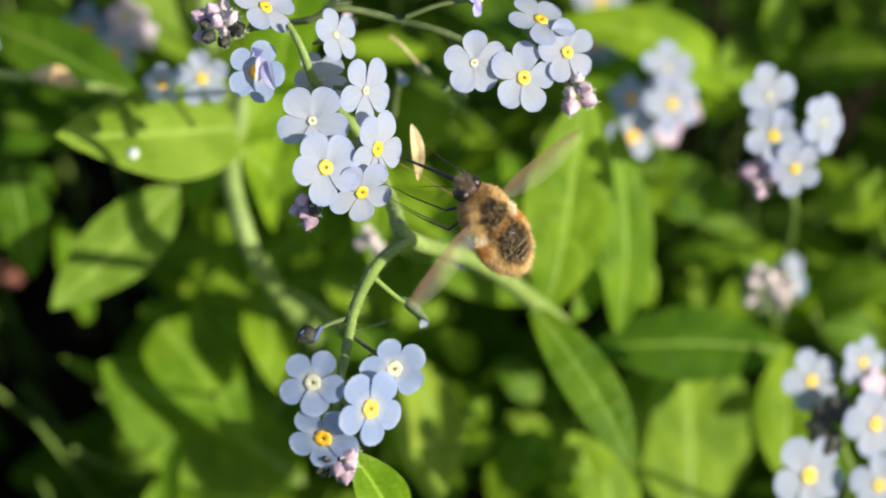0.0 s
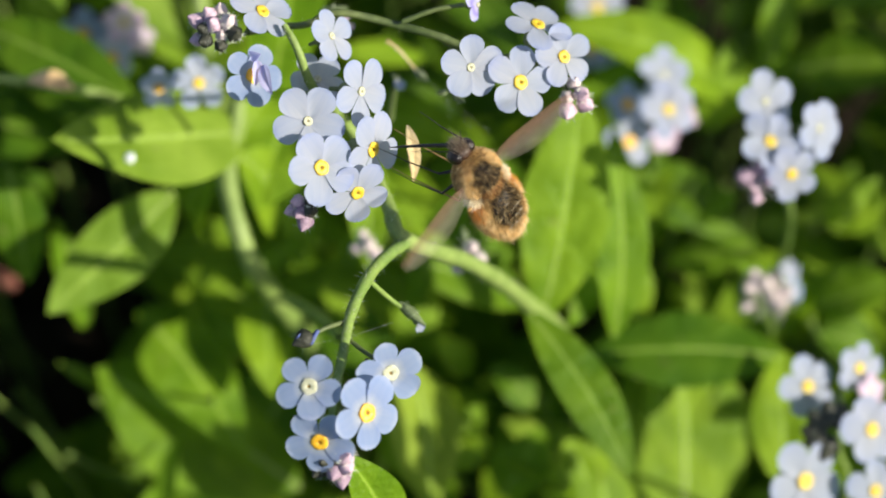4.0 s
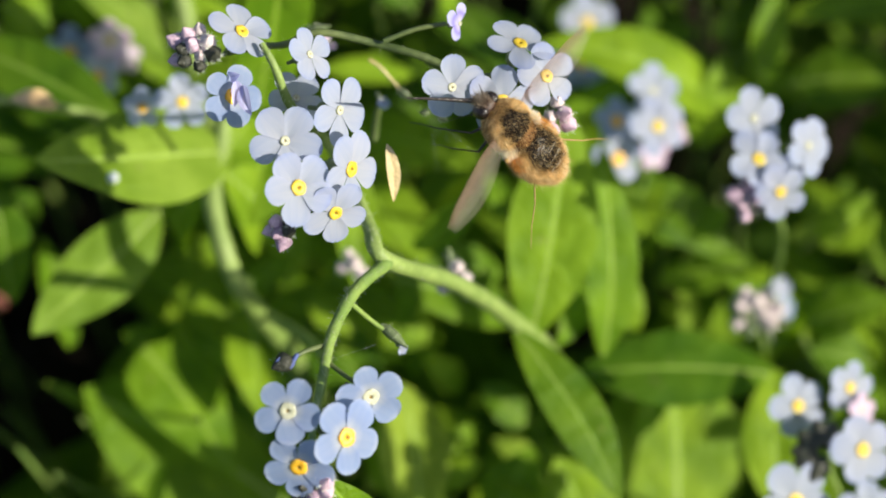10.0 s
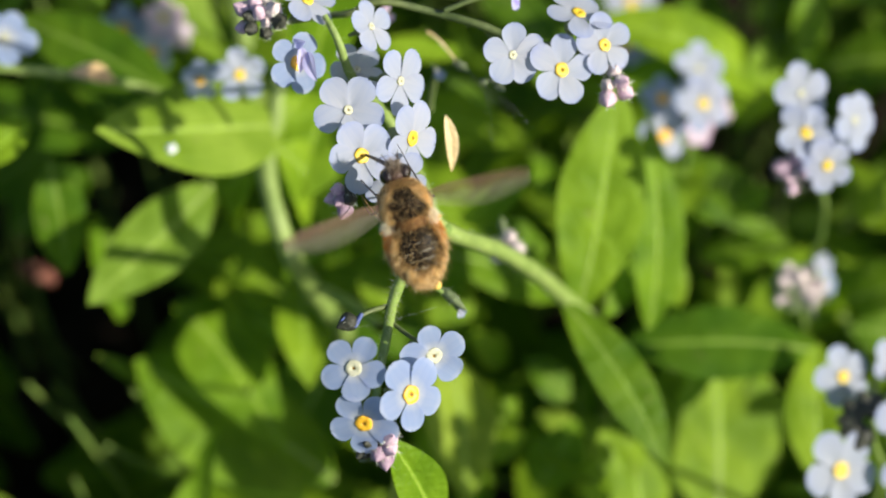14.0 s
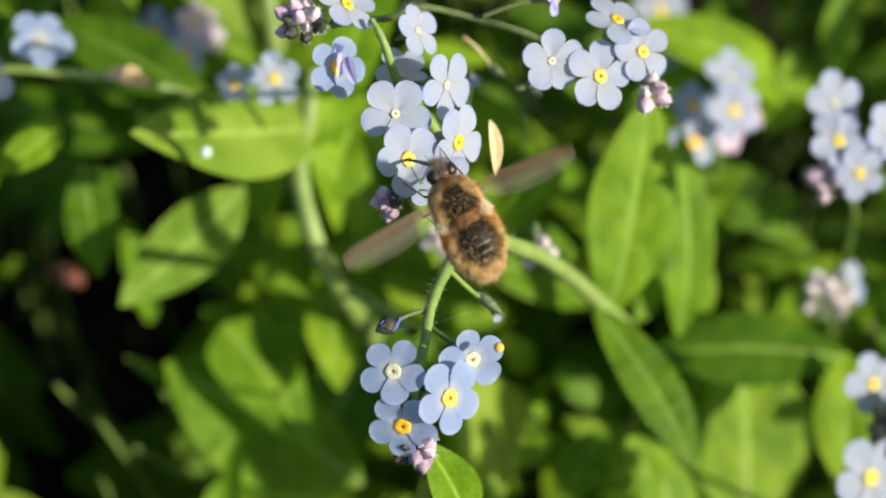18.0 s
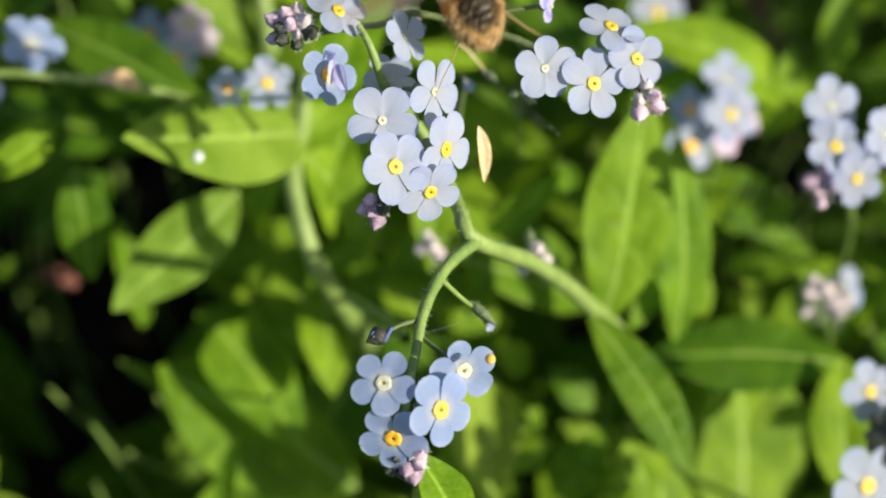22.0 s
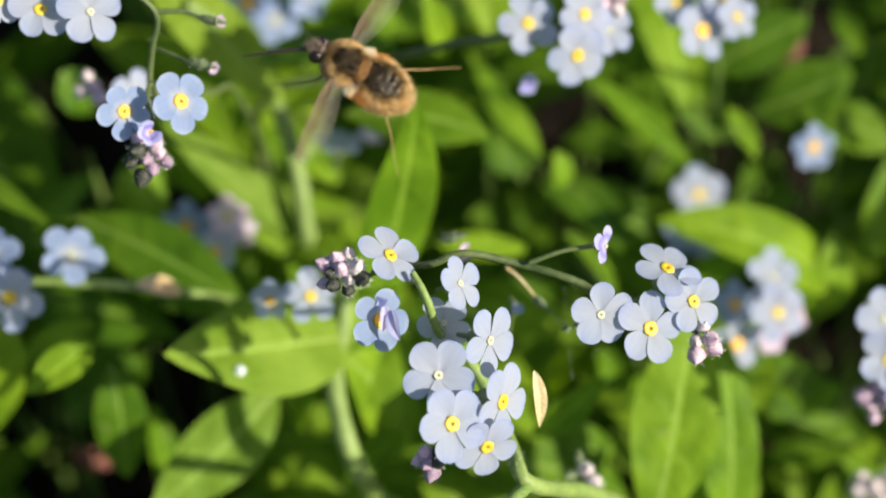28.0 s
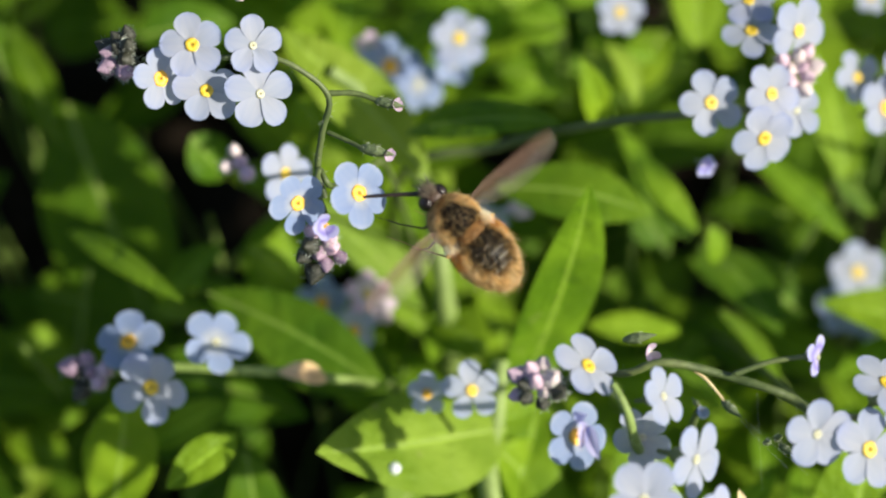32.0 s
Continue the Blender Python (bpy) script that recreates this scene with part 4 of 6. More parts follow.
leaf(rosette, (19.1, 2.2, 112.6), (8.9, 6.3, 117.1), (0.29, -0.19, 0.94), 5.7, 0.1, 0.2)
leaf(rosette, (5.0, 21.2, 111.5), (-0.6, 25.0, 118.1), (0.29, -0.19, 0.94), 5.8, 0.1, 0.2)
leaf(rosette, (15.7, 15.0, 112.7), (8.2, 20.0, 117.7), (0.29, -0.19, 0.94), 6.5, 0.1, 0.2, material=LEAF_DEEP_SHADE)
leaf(rosette, (-23.7, 34.4, 124.8), (-24.0, 49.0, 139.7), (0.30, -0.36, 0.88), 7.1, 0.05, 0.2, material=LEAF, full=0.5)
leaf(rosette, (-9.4, 25.5, 117.5), (-19.8, 31.9, 125.7), (0.29, -0.19, 0.94), 8.5, 0.1, 0.2)
leaf(rosette, (-17.2, 36.4, 121.2), (-9.1, 40.0, 127.7), (0.29, -0.19, 0.94), 6.1, 0.1, 0.2)
leaf(rosette, (-5.2, 15.9, 127.0), (-0.7, -6.0, 120.0), (0.55, -0.30, 0.78), 13.6, 0.05, 0.14, material=LEAF_PALE)
leaf(rosette, (-6.0, -32.1, 176.0), (-11.0, -26.4, 193.0), (0.30, -0.25, 0.92), 7.0, 0.06, 0.3, material=LEAF)
leaf(rosette, (26.8, -8.7, 114.0), (25.1, 2.1, 122.0), (0.45, -0.30, 0.84), 11.3, 0.08, 0.15, material=LEAF)
leaf(rosette, (0.4, 3.5, 118.0), (8.0, 4.4, 122.0), (0.50, -0.25, 0.83), 5.7, 0.08, 0.15, material=LEAF)
leaf(rosette, (-2.5, 27.8, 150.0), (8.4, 33.2, 158.0), (0.45, -0.35, 0.82), 5.2, 0.08, 0.2, material=LEAF)
leaf(rosette, (-25.2, 41.7, 120.0), (-24.0, 60.0, 130.0), (0.50, -0.35, 0.79), 5.9, 0.03, 0.15, material=LEAF_PALE)

right_shoot = thing("leafy_shoot", "folded arching leaves behind the flowers", "plant", (45, 68, 0), "leafy shoots")
leaf(right_shoot, (50.2, 66.5, 126.6), (22.3, 64.9, 152.9), (0.11, -0.11, 0.99), 12.2, 0.22, 0.25, material=LEAF, full=0.5)
leaf(right_shoot, (45.2, 60.9, 124.7), (49.5, 68.1, 139.9), (0.38, -0.27, 0.89), 8.6, 0.2, 0.2)
leaf(right_shoot, (61.7, 70.3, 129.7), (79.9, 68.3, 134.3), (0.20, -0.11, 0.97), 12.5, 0.06, 0.2, material=LEAF_DEEP_SHADE)
leaf(right_shoot, (52.7, -6.3, 126.2), (54.4, 15.4, 133.3), (0.12, -0.29, 0.95), 10.5, 0.05, 0.2, material=LEAF, full=0.5)
leaf(right_shoot, (61.8, 30.4, 118.6), (75.4, 31.0, 125.7), (0.20, -0.11, 0.97), 8.4, 0.1, 0.2, material=LEAF)
leaf(right_shoot, (65.2, 40.2, 126.1), (71.8, 46.5, 134.0), (0.30, -0.27, 0.91), 9.3, 0.1, 0.2, material=LEAF)
leaf(right_shoot, (56.8, 70.3, 129.7), (58.9, 82.7, 142.0), (0.21, -0.37, 0.90), 6.7, 0.1, 0.2)
leaf(right_shoot, (32.1, 52.4, 125.9), (52.4, 43.2, 118.7), (0.21, -0.19, 0.96), 10.5, 0.1, 0.2, material=LEAF_DEEP_SHADE)
leaf(right_shoot, (53.3, 41.5, 117.8), (38.2, 40.8, 115.1), (0.21, -0.19, 0.96), 7.7, 0.1, 0.2)
leaf(right_shoot, (74.0, 25.4, 111.4), (62.7, 27.0, 116.8), (0.21, -0.19, 0.96), 8.5, 0.1, 0.2, material=LEAF_DEEP_SHADE)

left_shoot = thing("leafy_shoot", "hanging leaves, some coloured dark as if in half shade", "plant", (-71, 54, 0), "leafy shoots")
leaf(left_shoot, (-67.5, 38.6, 150.3), (-64.9, 26.4, 134.8), (0.12, -0.29, 0.95), 8.4, 0.08, 0.2, material=LEAF_DEEP_SHADE)
leaf(left_shoot, (-50.3, 64.7, 130.2), (-73.4, 70.1, 137.7), (0.19, -0.02, 0.98), 11.5, 0.08, 0.15, material=LEAF_DEEP_SHADE)
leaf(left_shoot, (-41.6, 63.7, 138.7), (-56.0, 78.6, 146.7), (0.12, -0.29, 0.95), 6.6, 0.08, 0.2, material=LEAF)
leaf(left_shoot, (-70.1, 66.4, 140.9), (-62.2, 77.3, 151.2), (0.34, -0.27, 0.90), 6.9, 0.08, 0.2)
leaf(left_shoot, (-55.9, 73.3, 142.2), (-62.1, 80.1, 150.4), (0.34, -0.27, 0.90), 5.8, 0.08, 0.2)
leaf(left_shoot, (-73.8, 61.9, 156.5), (-46.7, 46.8, 154.7), (-0.22, -0.19, 0.96), 10.5, 0.06, 0.12, material=LEAF_DEEP_SHADE, full=0.5)
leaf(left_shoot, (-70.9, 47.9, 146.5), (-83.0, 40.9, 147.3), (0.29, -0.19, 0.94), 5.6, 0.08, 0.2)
leaf(left_shoot, (-88.6, 60.8, 133.3), (-60.3, 53.8, 131.3), (0.29, -0.19, 0.94), 11.5, 0.06, 0.15, material=LEAF_DEEP_SHADE, full=0.5)
leaf(left_shoot, (-69.1, 71.5, 152.6), (-60.5, 68.3, 146.1), (0.29, -0.19, 0.94), 7.4, 0.1, 0.2)
leaf(left_shoot, (-95.5, 69.0, 160.0), (-75.3, 55.2, 168.0), (0.42, -0.35, 0.84), 4.0, 0.06, 0.2, material=LEAF)

blade_shoot = thing("leafy_shoot", "upright pointed leaf lit from one side", "plant", (-29, 67, 0), "leafy shoots")
leaf(blade_shoot, (-28.4, 47.2, 140.0), (-20.4, 57.1, 194.0), (0.32, -0.40, 0.86), 11.3, 0.02, 0.2, material=LEAF, full=0.55)
leaf(blade_shoot, (-28.4, 31.4, 149.3), (-24.9, 48.1, 152.0), (0.21, -0.28, 0.94), 12.2, 0.1, 0.2, material=LEAF, full=0.5)
leaf(blade_shoot, (-17.1, 62.9, 146.4), (-1.6, 64.9, 142.4), (0.19, -0.02, 0.98), 5.2, 0.1, 0.1, material=LEAF)
leaf(blade_shoot, (-31.3, 74.4, 167.3), (-8.7, 71.0, 167.0), (0.19, -0.02, 0.98), 10.3, 0.1, 0.12, material=LEAF_DEEP_SHADE, full=0.5)
leaf(blade_shoot, (-44.2, 76.7, 178.3), (-23.3, 74.6, 185.7), (0.19, 0.05, 0.98), 6.7, 0.14, 0.15, material=LEAF_DEEP_SHADE, full=0.5)
leaf(blade_shoot, (-32.5, 60.0, 142.9), (-41.5, 67.0, 140.3), (0.21, -0.19, 0.96), 8.8, 0.1, 0.2)

top_shoot = thing("leafy_shoot", "long pale leaf and stalk rising from shade", "plant", (-50, 103, 0), "leafy shoots")
leaf(top_shoot, (-42.1, 76.9, 164.5), (-62.6, 94.1, 179.8), (0.30, -0.27, 0.91), 10.4, 0.05, 0.25, material=LEAF_PALE, full=0.5)
leaf(top_shoot, (-59.8, 80.8, 144.2), (-72.5, 75.2, 139.1), (0.21, -0.19, 0.96), 9.0, 0.1, 0.2, material=LEAF)
leaf(top_shoot, (-43.3, 68.1, 141.0), (-52.8, 74.4, 151.8), (0.11, -0.19, 0.97), 7.9, 0.1, 0.2, material=LEAF_PALE)
leaf(top_shoot, (-46.4, 54.5, 135.6), (-71.2, 69.2, 137.9), (0.20, -0.11, 0.97), 15.1, 0.06, 0.15, material=LEAF_DEEP_SHADE, full=0.5)
leaf(top_shoot, (-16.5, 87.9, 163.1), (-18.4, 90.9, 176.4), (0.30, -0.36, 0.88), 5.0, 0.1, 0.3, material=LEAF)
leaf(top_shoot, (-59.1, 88.4, 160.2), (-61.8, 92.9, 162.8), (0.21, -0.19, 0.96), 6.9, 0.1, 0.2)
leaf(top_shoot, (-78.2, 87.1, 160.0), (-73.7, 84.4, 151.4), (0.21, -0.19, 0.96), 7.9, 0.1, 0.2, material=LEAF_DEEP_SHADE)
leaf(top_shoot, (-40.6, 66.7, 140.0), (-60.7, 79.8, 158.0), (0.42, -0.35, 0.84), 7.2, 0.05, 0.22, material=LEAF_PALE)
stem(top_shoot, [(-33.0, 60.0, 0.0), (-35.5, 61.0, 60.0), (-37.5, 63.0, 112.0), (-38.5, 65.7, 139.0), (-40.3, 74.8, 150.0), (-42.2, 80.0, 157.0), (-45.8, 84.3, 165.0), (-51.1, 86.9, 172.0), (-56.0, 88.3, 176.0)], 2.0, 1.0, STALK_PALE)

west_shoot = thing("leafy_shoot", "large leaf coloured dark as if in shade", "plant", (-104, 102, 0), "leafy shoots")
leaf(west_shoot, (-106.4, 109.2, 134.4), (-87.8, 77.4, 108.5), (-0.26, -0.19, 0.95), 23.4, 0.06, 0.15, material=LEAF_DEEP_SHADE)
leaf(west_shoot, (-106.8, 104.2, 131.5), (-115.3, 120.3, 143.4), (-0.17, -0.28, 0.94), 7.7, 0.08, 0.2, material=LEAF_DEEP_SHADE)
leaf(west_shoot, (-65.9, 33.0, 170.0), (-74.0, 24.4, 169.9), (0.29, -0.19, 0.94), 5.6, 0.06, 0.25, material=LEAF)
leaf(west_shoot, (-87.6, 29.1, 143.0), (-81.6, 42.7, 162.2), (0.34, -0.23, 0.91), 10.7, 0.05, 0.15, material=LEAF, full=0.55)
leaf(west_shoot, (-68.8, 62.5, 120.1), (-89.8, 55.4, 112.0), (0.21, -0.19, 0.96), 11.2, 0.06, 0.15, material=LEAF_DEEP_SHADE, full=0.5)
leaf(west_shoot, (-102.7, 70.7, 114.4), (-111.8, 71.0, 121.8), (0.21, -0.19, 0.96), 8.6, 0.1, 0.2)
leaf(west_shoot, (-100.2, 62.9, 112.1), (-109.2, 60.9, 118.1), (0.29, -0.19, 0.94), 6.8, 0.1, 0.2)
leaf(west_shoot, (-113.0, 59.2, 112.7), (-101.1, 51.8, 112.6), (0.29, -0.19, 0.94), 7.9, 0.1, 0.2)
leaf(west_shoot, (-92.2, 82.4, 109.3), (-112.1, 83.3, 115.0), (0.21, -0.19, 0.96), 16.7, 0.06, 0.15, material=LEAF_DEEP_SHADE, full=0.5)
leaf(west_shoot, (-113.3, 50.3, 96.0), (-100.4, 62.5, 104.9), (0.21, -0.19, 0.96), 12.7, 0.06, 0.15, material=LEAF_DEEP_SHADE, full=0.5)
leaf(west_shoot, (-81.8, 47.5, 109.5), (-68.9, 58.4, 115.4), (0.29, -0.19, 0.94), 12.2, 0.08, 0.2, material=LEAF_DEEP_SHADE, full=0.5)
leaf(west_shoot, (-90.9, 112.2, 151.8), (-74.9, 116.7, 149.3), (0.21, -0.19, 0.96), 10.2, 0.1, 0.2, material=LEAF_DEEP_SHADE)

east_shoot = thing("leafy_shoot", "mixed leaves, some coloured darker as if in shade", "plant", (9, 91, 0), "leafy shoots")
leaf(east_shoot, (0.7, 120.8, 160.8), (0.1, 107.1, 157.5), (0.21, -0.28, 0.94), 9.0, 0.06, 0.2, material=LEAF, full=0.5)
leaf(east_shoot, (11.8, 95.8, 141.3), (25.7, 82.9, 140.3), (0.21, -0.19, 0.96), 6.4, 0.06, 0.2, material=LEAF)
leaf(east_shoot, (21.0, 77.6, 121.3), (1.5, 84.8, 130.7), (0.20, -0.11, 0.97), 11.2, 0.1, 0.2, material=LEAF_DEEP_SHADE)
leaf(east_shoot, (-3.7, 117.3, 147.3), (-11.9, 108.9, 142.7), (0.21, -0.19, 0.96), 8.4, 0.1, 0.2)
leaf(east_shoot, (24.8, 101.9, 137.5), (32.5, 92.4, 131.8), (0.21, -0.19, 0.96), 9.4, 0.1, 0.2, material=LEAF_DEEP_SHADE)
leaf(east_shoot, (-20.7, 114.3, 150.8), (-30.0, 117.3, 152.8), (0.21, -0.19, 0.96), 8.3, 0.1, 0.2)
leaf(east_shoot, (-3.0, 85.6, 129.0), (-10.7, 97.6, 136.1), (0.21, -0.19, 0.96), 8.4, 0.1, 0.2, material=LEAF_DEEP_SHADE)
leaf(east_shoot, (-31.7, 111.5, 144.9), (-19.4, 107.8, 142.4), (0.21, -0.19, 0.96), 7.5, 0.1, 0.2)
leaf(east_shoot, (4.3, 75.5, 118.3), (-6.9, 67.8, 114.2), (0.21, -0.19, 0.96), 8.5, 0.1, 0.2, material=LEAF_DEEP_SHADE)
leaf(east_shoot, (18.4, 95.1, 126.8), (4.3, 96.5, 125.8), (0.21, -0.19, 0.96), 7.7, 0.1, 0.2, material=LEAF_DEEP_SHADE)
leaf(east_shoot, (36.4, 93.1, 138.9), (53.0, 98.1, 146.1), (0.29, -0.19, 0.94), 11.6, 0.08, 0.15, material=LEAF_DEEP_SHADE, full=0.5)
leaf(east_shoot, (28.7, 99.5, 141.5), (45.6, 107.2, 149.1), (0.29, -0.19, 0.94), 10.7, 0.08, 0.15, material=LEAF_DEEP_SHADE, full=0.5)
leaf(east_shoot, (60.0, 86.7, 138.2), (44.4, 92.6, 143.1), (0.21, -0.19, 0.96), 9.6, 0.08, 0.15, material=LEAF_DEEP_SHADE)
leaf(east_shoot, (7.2, 89.2, 155.6), (22.4, 76.8, 152.8), (0.38, -0.27, 0.89), 4.2, 0.06, 0.2)
leaf(east_shoot, (-8.7, 87.9, 152.9), (-0.0, 77.0, 151.1), (0.38, -0.27, 0.89), 4.8, 0.06, 0.2)
leaf(east_shoot, (31.4, 89.8, 146.3), (35.6, 80.3, 145.4), (0.38, -0.27, 0.89), 4.3, 0.06, 0.2)
leaf(east_shoot, (4.0, 77.9, 140.0), (2.3, 80.7, 146.2), (0.38, -0.27, 0.89), 4.7, 0.1, 0.2)
leaf(east_shoot, (24.9, 84.4, 138.0), (7.1, 98.2, 144.0), (0.45, -0.30, 0.84), 5.0, 0.06, 0.2, material=LEAF)
leaf(east_shoot, (0.1, 83.7, 138.0), (-9.8, 95.8, 144.0), (0.30, -0.30, 0.90), 5.8, 0.06, 0.2, material=LEAF_DEEP_SHADE)
leaf(east_shoot, (4.6, 69.5, 140.0), (10.9, 52.8, 150.0), (0.45, -0.35, 0.82), 5.5, 0.06, 0.2, material=LEAF)
leaf(east_shoot, (-5.6, 61.8, 140.0), (2.5, 48.6, 150.0), (0.45, -0.35, 0.82), 4.2, 0.06, 0.2, material=LEAF)
leaf(east_shoot, (1.7, 84.0, 135.0), (13.3, 65.0, 142.0), (0.40, -0.35, 0.85), 9.7, 0.06, 0.2, material=LEAF_DEEP_SHADE)




# ---- small things ----
def lens_mesh(name, material, r, squash=0.75):
    rows = []
    for i in range(9):
        a = math.pi * i / 8
        rows.append([(r * math.sin(a) * math.cos(b) * MM, r * math.sin(a) * math.sin(b) * MM, r * squash * math.cos(a) * MM) for b in [6.2832 * k / 14 for k in range(14)]])
    return grid_mesh(name, rows, material, wrap=True, uv=False)


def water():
    m, ns, ls, b = nodes_of("water_white_glint")
    # white body and low transmission stand in for the bright sun glint
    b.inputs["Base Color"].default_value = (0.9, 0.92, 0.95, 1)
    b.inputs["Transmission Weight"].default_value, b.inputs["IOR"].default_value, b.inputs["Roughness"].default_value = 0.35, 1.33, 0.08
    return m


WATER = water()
dew = tagged(new("dew_drop", lens_mesh("dew_drop", WATER, 0.85, 0.7)), "dew drop on a green leaf, whitened in place of its glint", "dew drop")
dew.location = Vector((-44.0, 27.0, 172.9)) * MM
NECTAR = plain("nectar_orange", (0.62, 0.36, 0.06), (0.78, 0.50, 0.12), 0.12, 900.0, 0.1)
droplet = tagged(new("orange_droplet", lens_mesh("orange_droplet", NECTAR, 0.62, 0.8)), "glossy orange droplet that falls onto a petal", "droplet")

# straw-coloured husk and withered bits beside the pale flowers
leaf(main, (-4.1, 9.6, 209.2), (-3.1, 4.0, 205.0), (0.3, -0.4, 0.8), 1.7, 0.10, 0.5, material=STRAW, name="husk", label="dry straw-coloured husk")
stem(upper, [(-7.1, 30.0, 197.5), (-5.6, 29.1, 196.9), (-3.8, 27.9, 195.0), (-2.9, 26.9, 194.4)], 0.22, 0.12, STRAW, name="withered_stalk", label="withered tan stalk")
bud(upper, (-3.1, 27.0, 194.5), (0.5, -0.6, 0.2), 1.3, CALYX)
flower(upper, (-5.9, 28.4, 190.8), (0.39, -0.82, 0.43), 10, 3.2, "white", material=PETAL_BLUE_SHADE, petals=4, cup=55, label="wilted dark blue flower")
stem(upper, [(-6.9, 25.8, 184.7), (-6.5, 27.1, 187.7), (-6.0, 27.9, 190.5)], 0.55, 0.45, STEM_DARK)
flower(upper, (-12.4, 31.4, 199.6), (0.26, -0.61, 0.75), 10, 3.0, "white", material=PETAL_PINK, petals=4, cup=40, label="shrivelled pink flower")
bud(upper, (-15.0, 32.6, 200.4), (0.8, 0.0, 0.3), 1.6, CALYX)
stem(low, [(-7.6, -22.5, 208.4), (-8.2, -21.9, 208.7), (-8.5, -21.1, 209.1)], 0.35, 0.15, CALYX_DARK, name="withered_stalk", label="blackened stub")
stem(low, [(-16.3, -18.2, 209.0), (-15.1, -19.0, 208.5), (-14.1, -17.4, 208.8)], 0.5, 0.25, PETAL_NAVY, name="wilted_petal", label="wilted dark blue petal")


def fallen_leaf(base, tip, face, width):
    ob = thing("fallen_leaf", "dry reddish-brown fallen leaf, placed to fit the camera view", "fallen leaf", (base[0], base[1], base[2]), "fallen leaves")
    leaf(ob, base, tip, face, width, 0.1, 0.2, material=RED_LEAF, name="blade")


fallen_leaf((-75.5, 42.8, 100.6), (-80.9, 43.4, 107.9), (0.4, -0.4, 0.8), 3.6)
fallen_leaf((45.6, 49.5, 92.6), (40.7, 50.9, 95.6), (0.4, -0.4, 0.8), 3.2)
fallen_leaf((47.8, 115.0, 132.8), (44.2, 110.5, 130.3), (0.4, -0.4, 0.8), 3.8)
fallen_leaf((-79.9, 49.4, 105.7), (-83.4, 53.7, 108.2), (0.4, -0.4, 0.8), 3.8)

# spider threads between the stalks
SILK = plain("silk_white", (0.6, 0.6, 0.6), (0.8, 0.8, 0.8), 0.3, 300.0)
web = thing("spider_threads", "fine white spider threads between the stalks", "spider silk", (0, 0, 0))
for a, b in (((-2.7, 26.8, 194.3), (4.3, 19.7, 192.3)), ((0.5, 28.2, 196.2), (1.6, 18.0, 189.1)), ((-7.3, 30.0, 197.5), (6.7, 19.1, 191.9)), ((-14.4, -18.8, 208.1), (-5.6, -13.1, 202.0))):
    stem(web, [a, tuple((u + v) / 2 - 0.4 * (k == 2) for k, (u, v) in enumerate(zip(a, b))), b], 0.004, 0.004, SILK, name="thread")


# ---- the bee fly ----
def fur_material(name, low, high, passing=0.45):
    """Fine hair that glows where the sun stands behind it."""
    m = plain(name, low, high, 0.55, 500.0)
    ns, ls = m.node_tree.nodes, m.node_tree.links
    see_through(ns, ls, ns["Principled BSDF"], high, passing)
    return m


FUR_GOLD = fur_material("fur_golden", (0.70, 0.42, 0.13), (0.87, 0.62, 0.26))
FUR_PALE = fur_material("fur_pale", (0.88, 0.64, 0.30), (0.97, 0.80, 0.48))
FUR_CREAM = fur_material("fur_cream", (0.94, 0.82, 0.60), (0.98, 0.92, 0.76))
FUR_ORANGE = fur_material("fur_orange", (0.72, 0.25, 0.02), (0.86, 0.40, 0.06))
FUR_GREY = fur_material("fur_grey_brown", (0.17, 0.12, 0.08), (0.40, 0.32, 0.23))
FUR_DARK = plain("fur_dark", (0.007, 0.005, 0.003), (0.022, 0.014, 0.007), 0.5, 500.0)
FUR_BROWN = plain("fur_brown", (0.16, 0.07, 0.02), (0.32, 0.16, 0.05), 0.6, 500.0)
SHELL = plain("body_black", (0.010, 0.007, 0.005), (0.025, 0.016, 0.010), 0.5, 500.0)
SHELL_GLOSSY = plain("body_black_glossy", (0.010, 0.008, 0.006), (0.025, 0.018, 0.013), 0.28, 500.0)
SHELL_BROWN = plain("body_brown", (0.03, 0.012, 0.006), (0.08, 0.03, 0.012), 0.5, 500.0)
EYE_DARK = plain("eye_dark_brown", (0.008, 0.005, 0.004), (0.02, 0.010, 0.008), 0.25, 2000.0, 0.6, 0.0001)
LEG = plain("leg_black", (0.014, 0.010, 0.008), (0.04, 0.025, 0.018), 0.35, 400.0)
LEG_TAN = plain("leg_tan", (0.30, 0.17, 0.06), (0.42, 0.26, 0.10), 0.5, 400.0)

for m in (FUR_DARK, FUR_BROWN, SHELL):
    m.node_tree.nodes["Principled BSDF"].inputs["Specular IOR Level"].default_value = 0.18


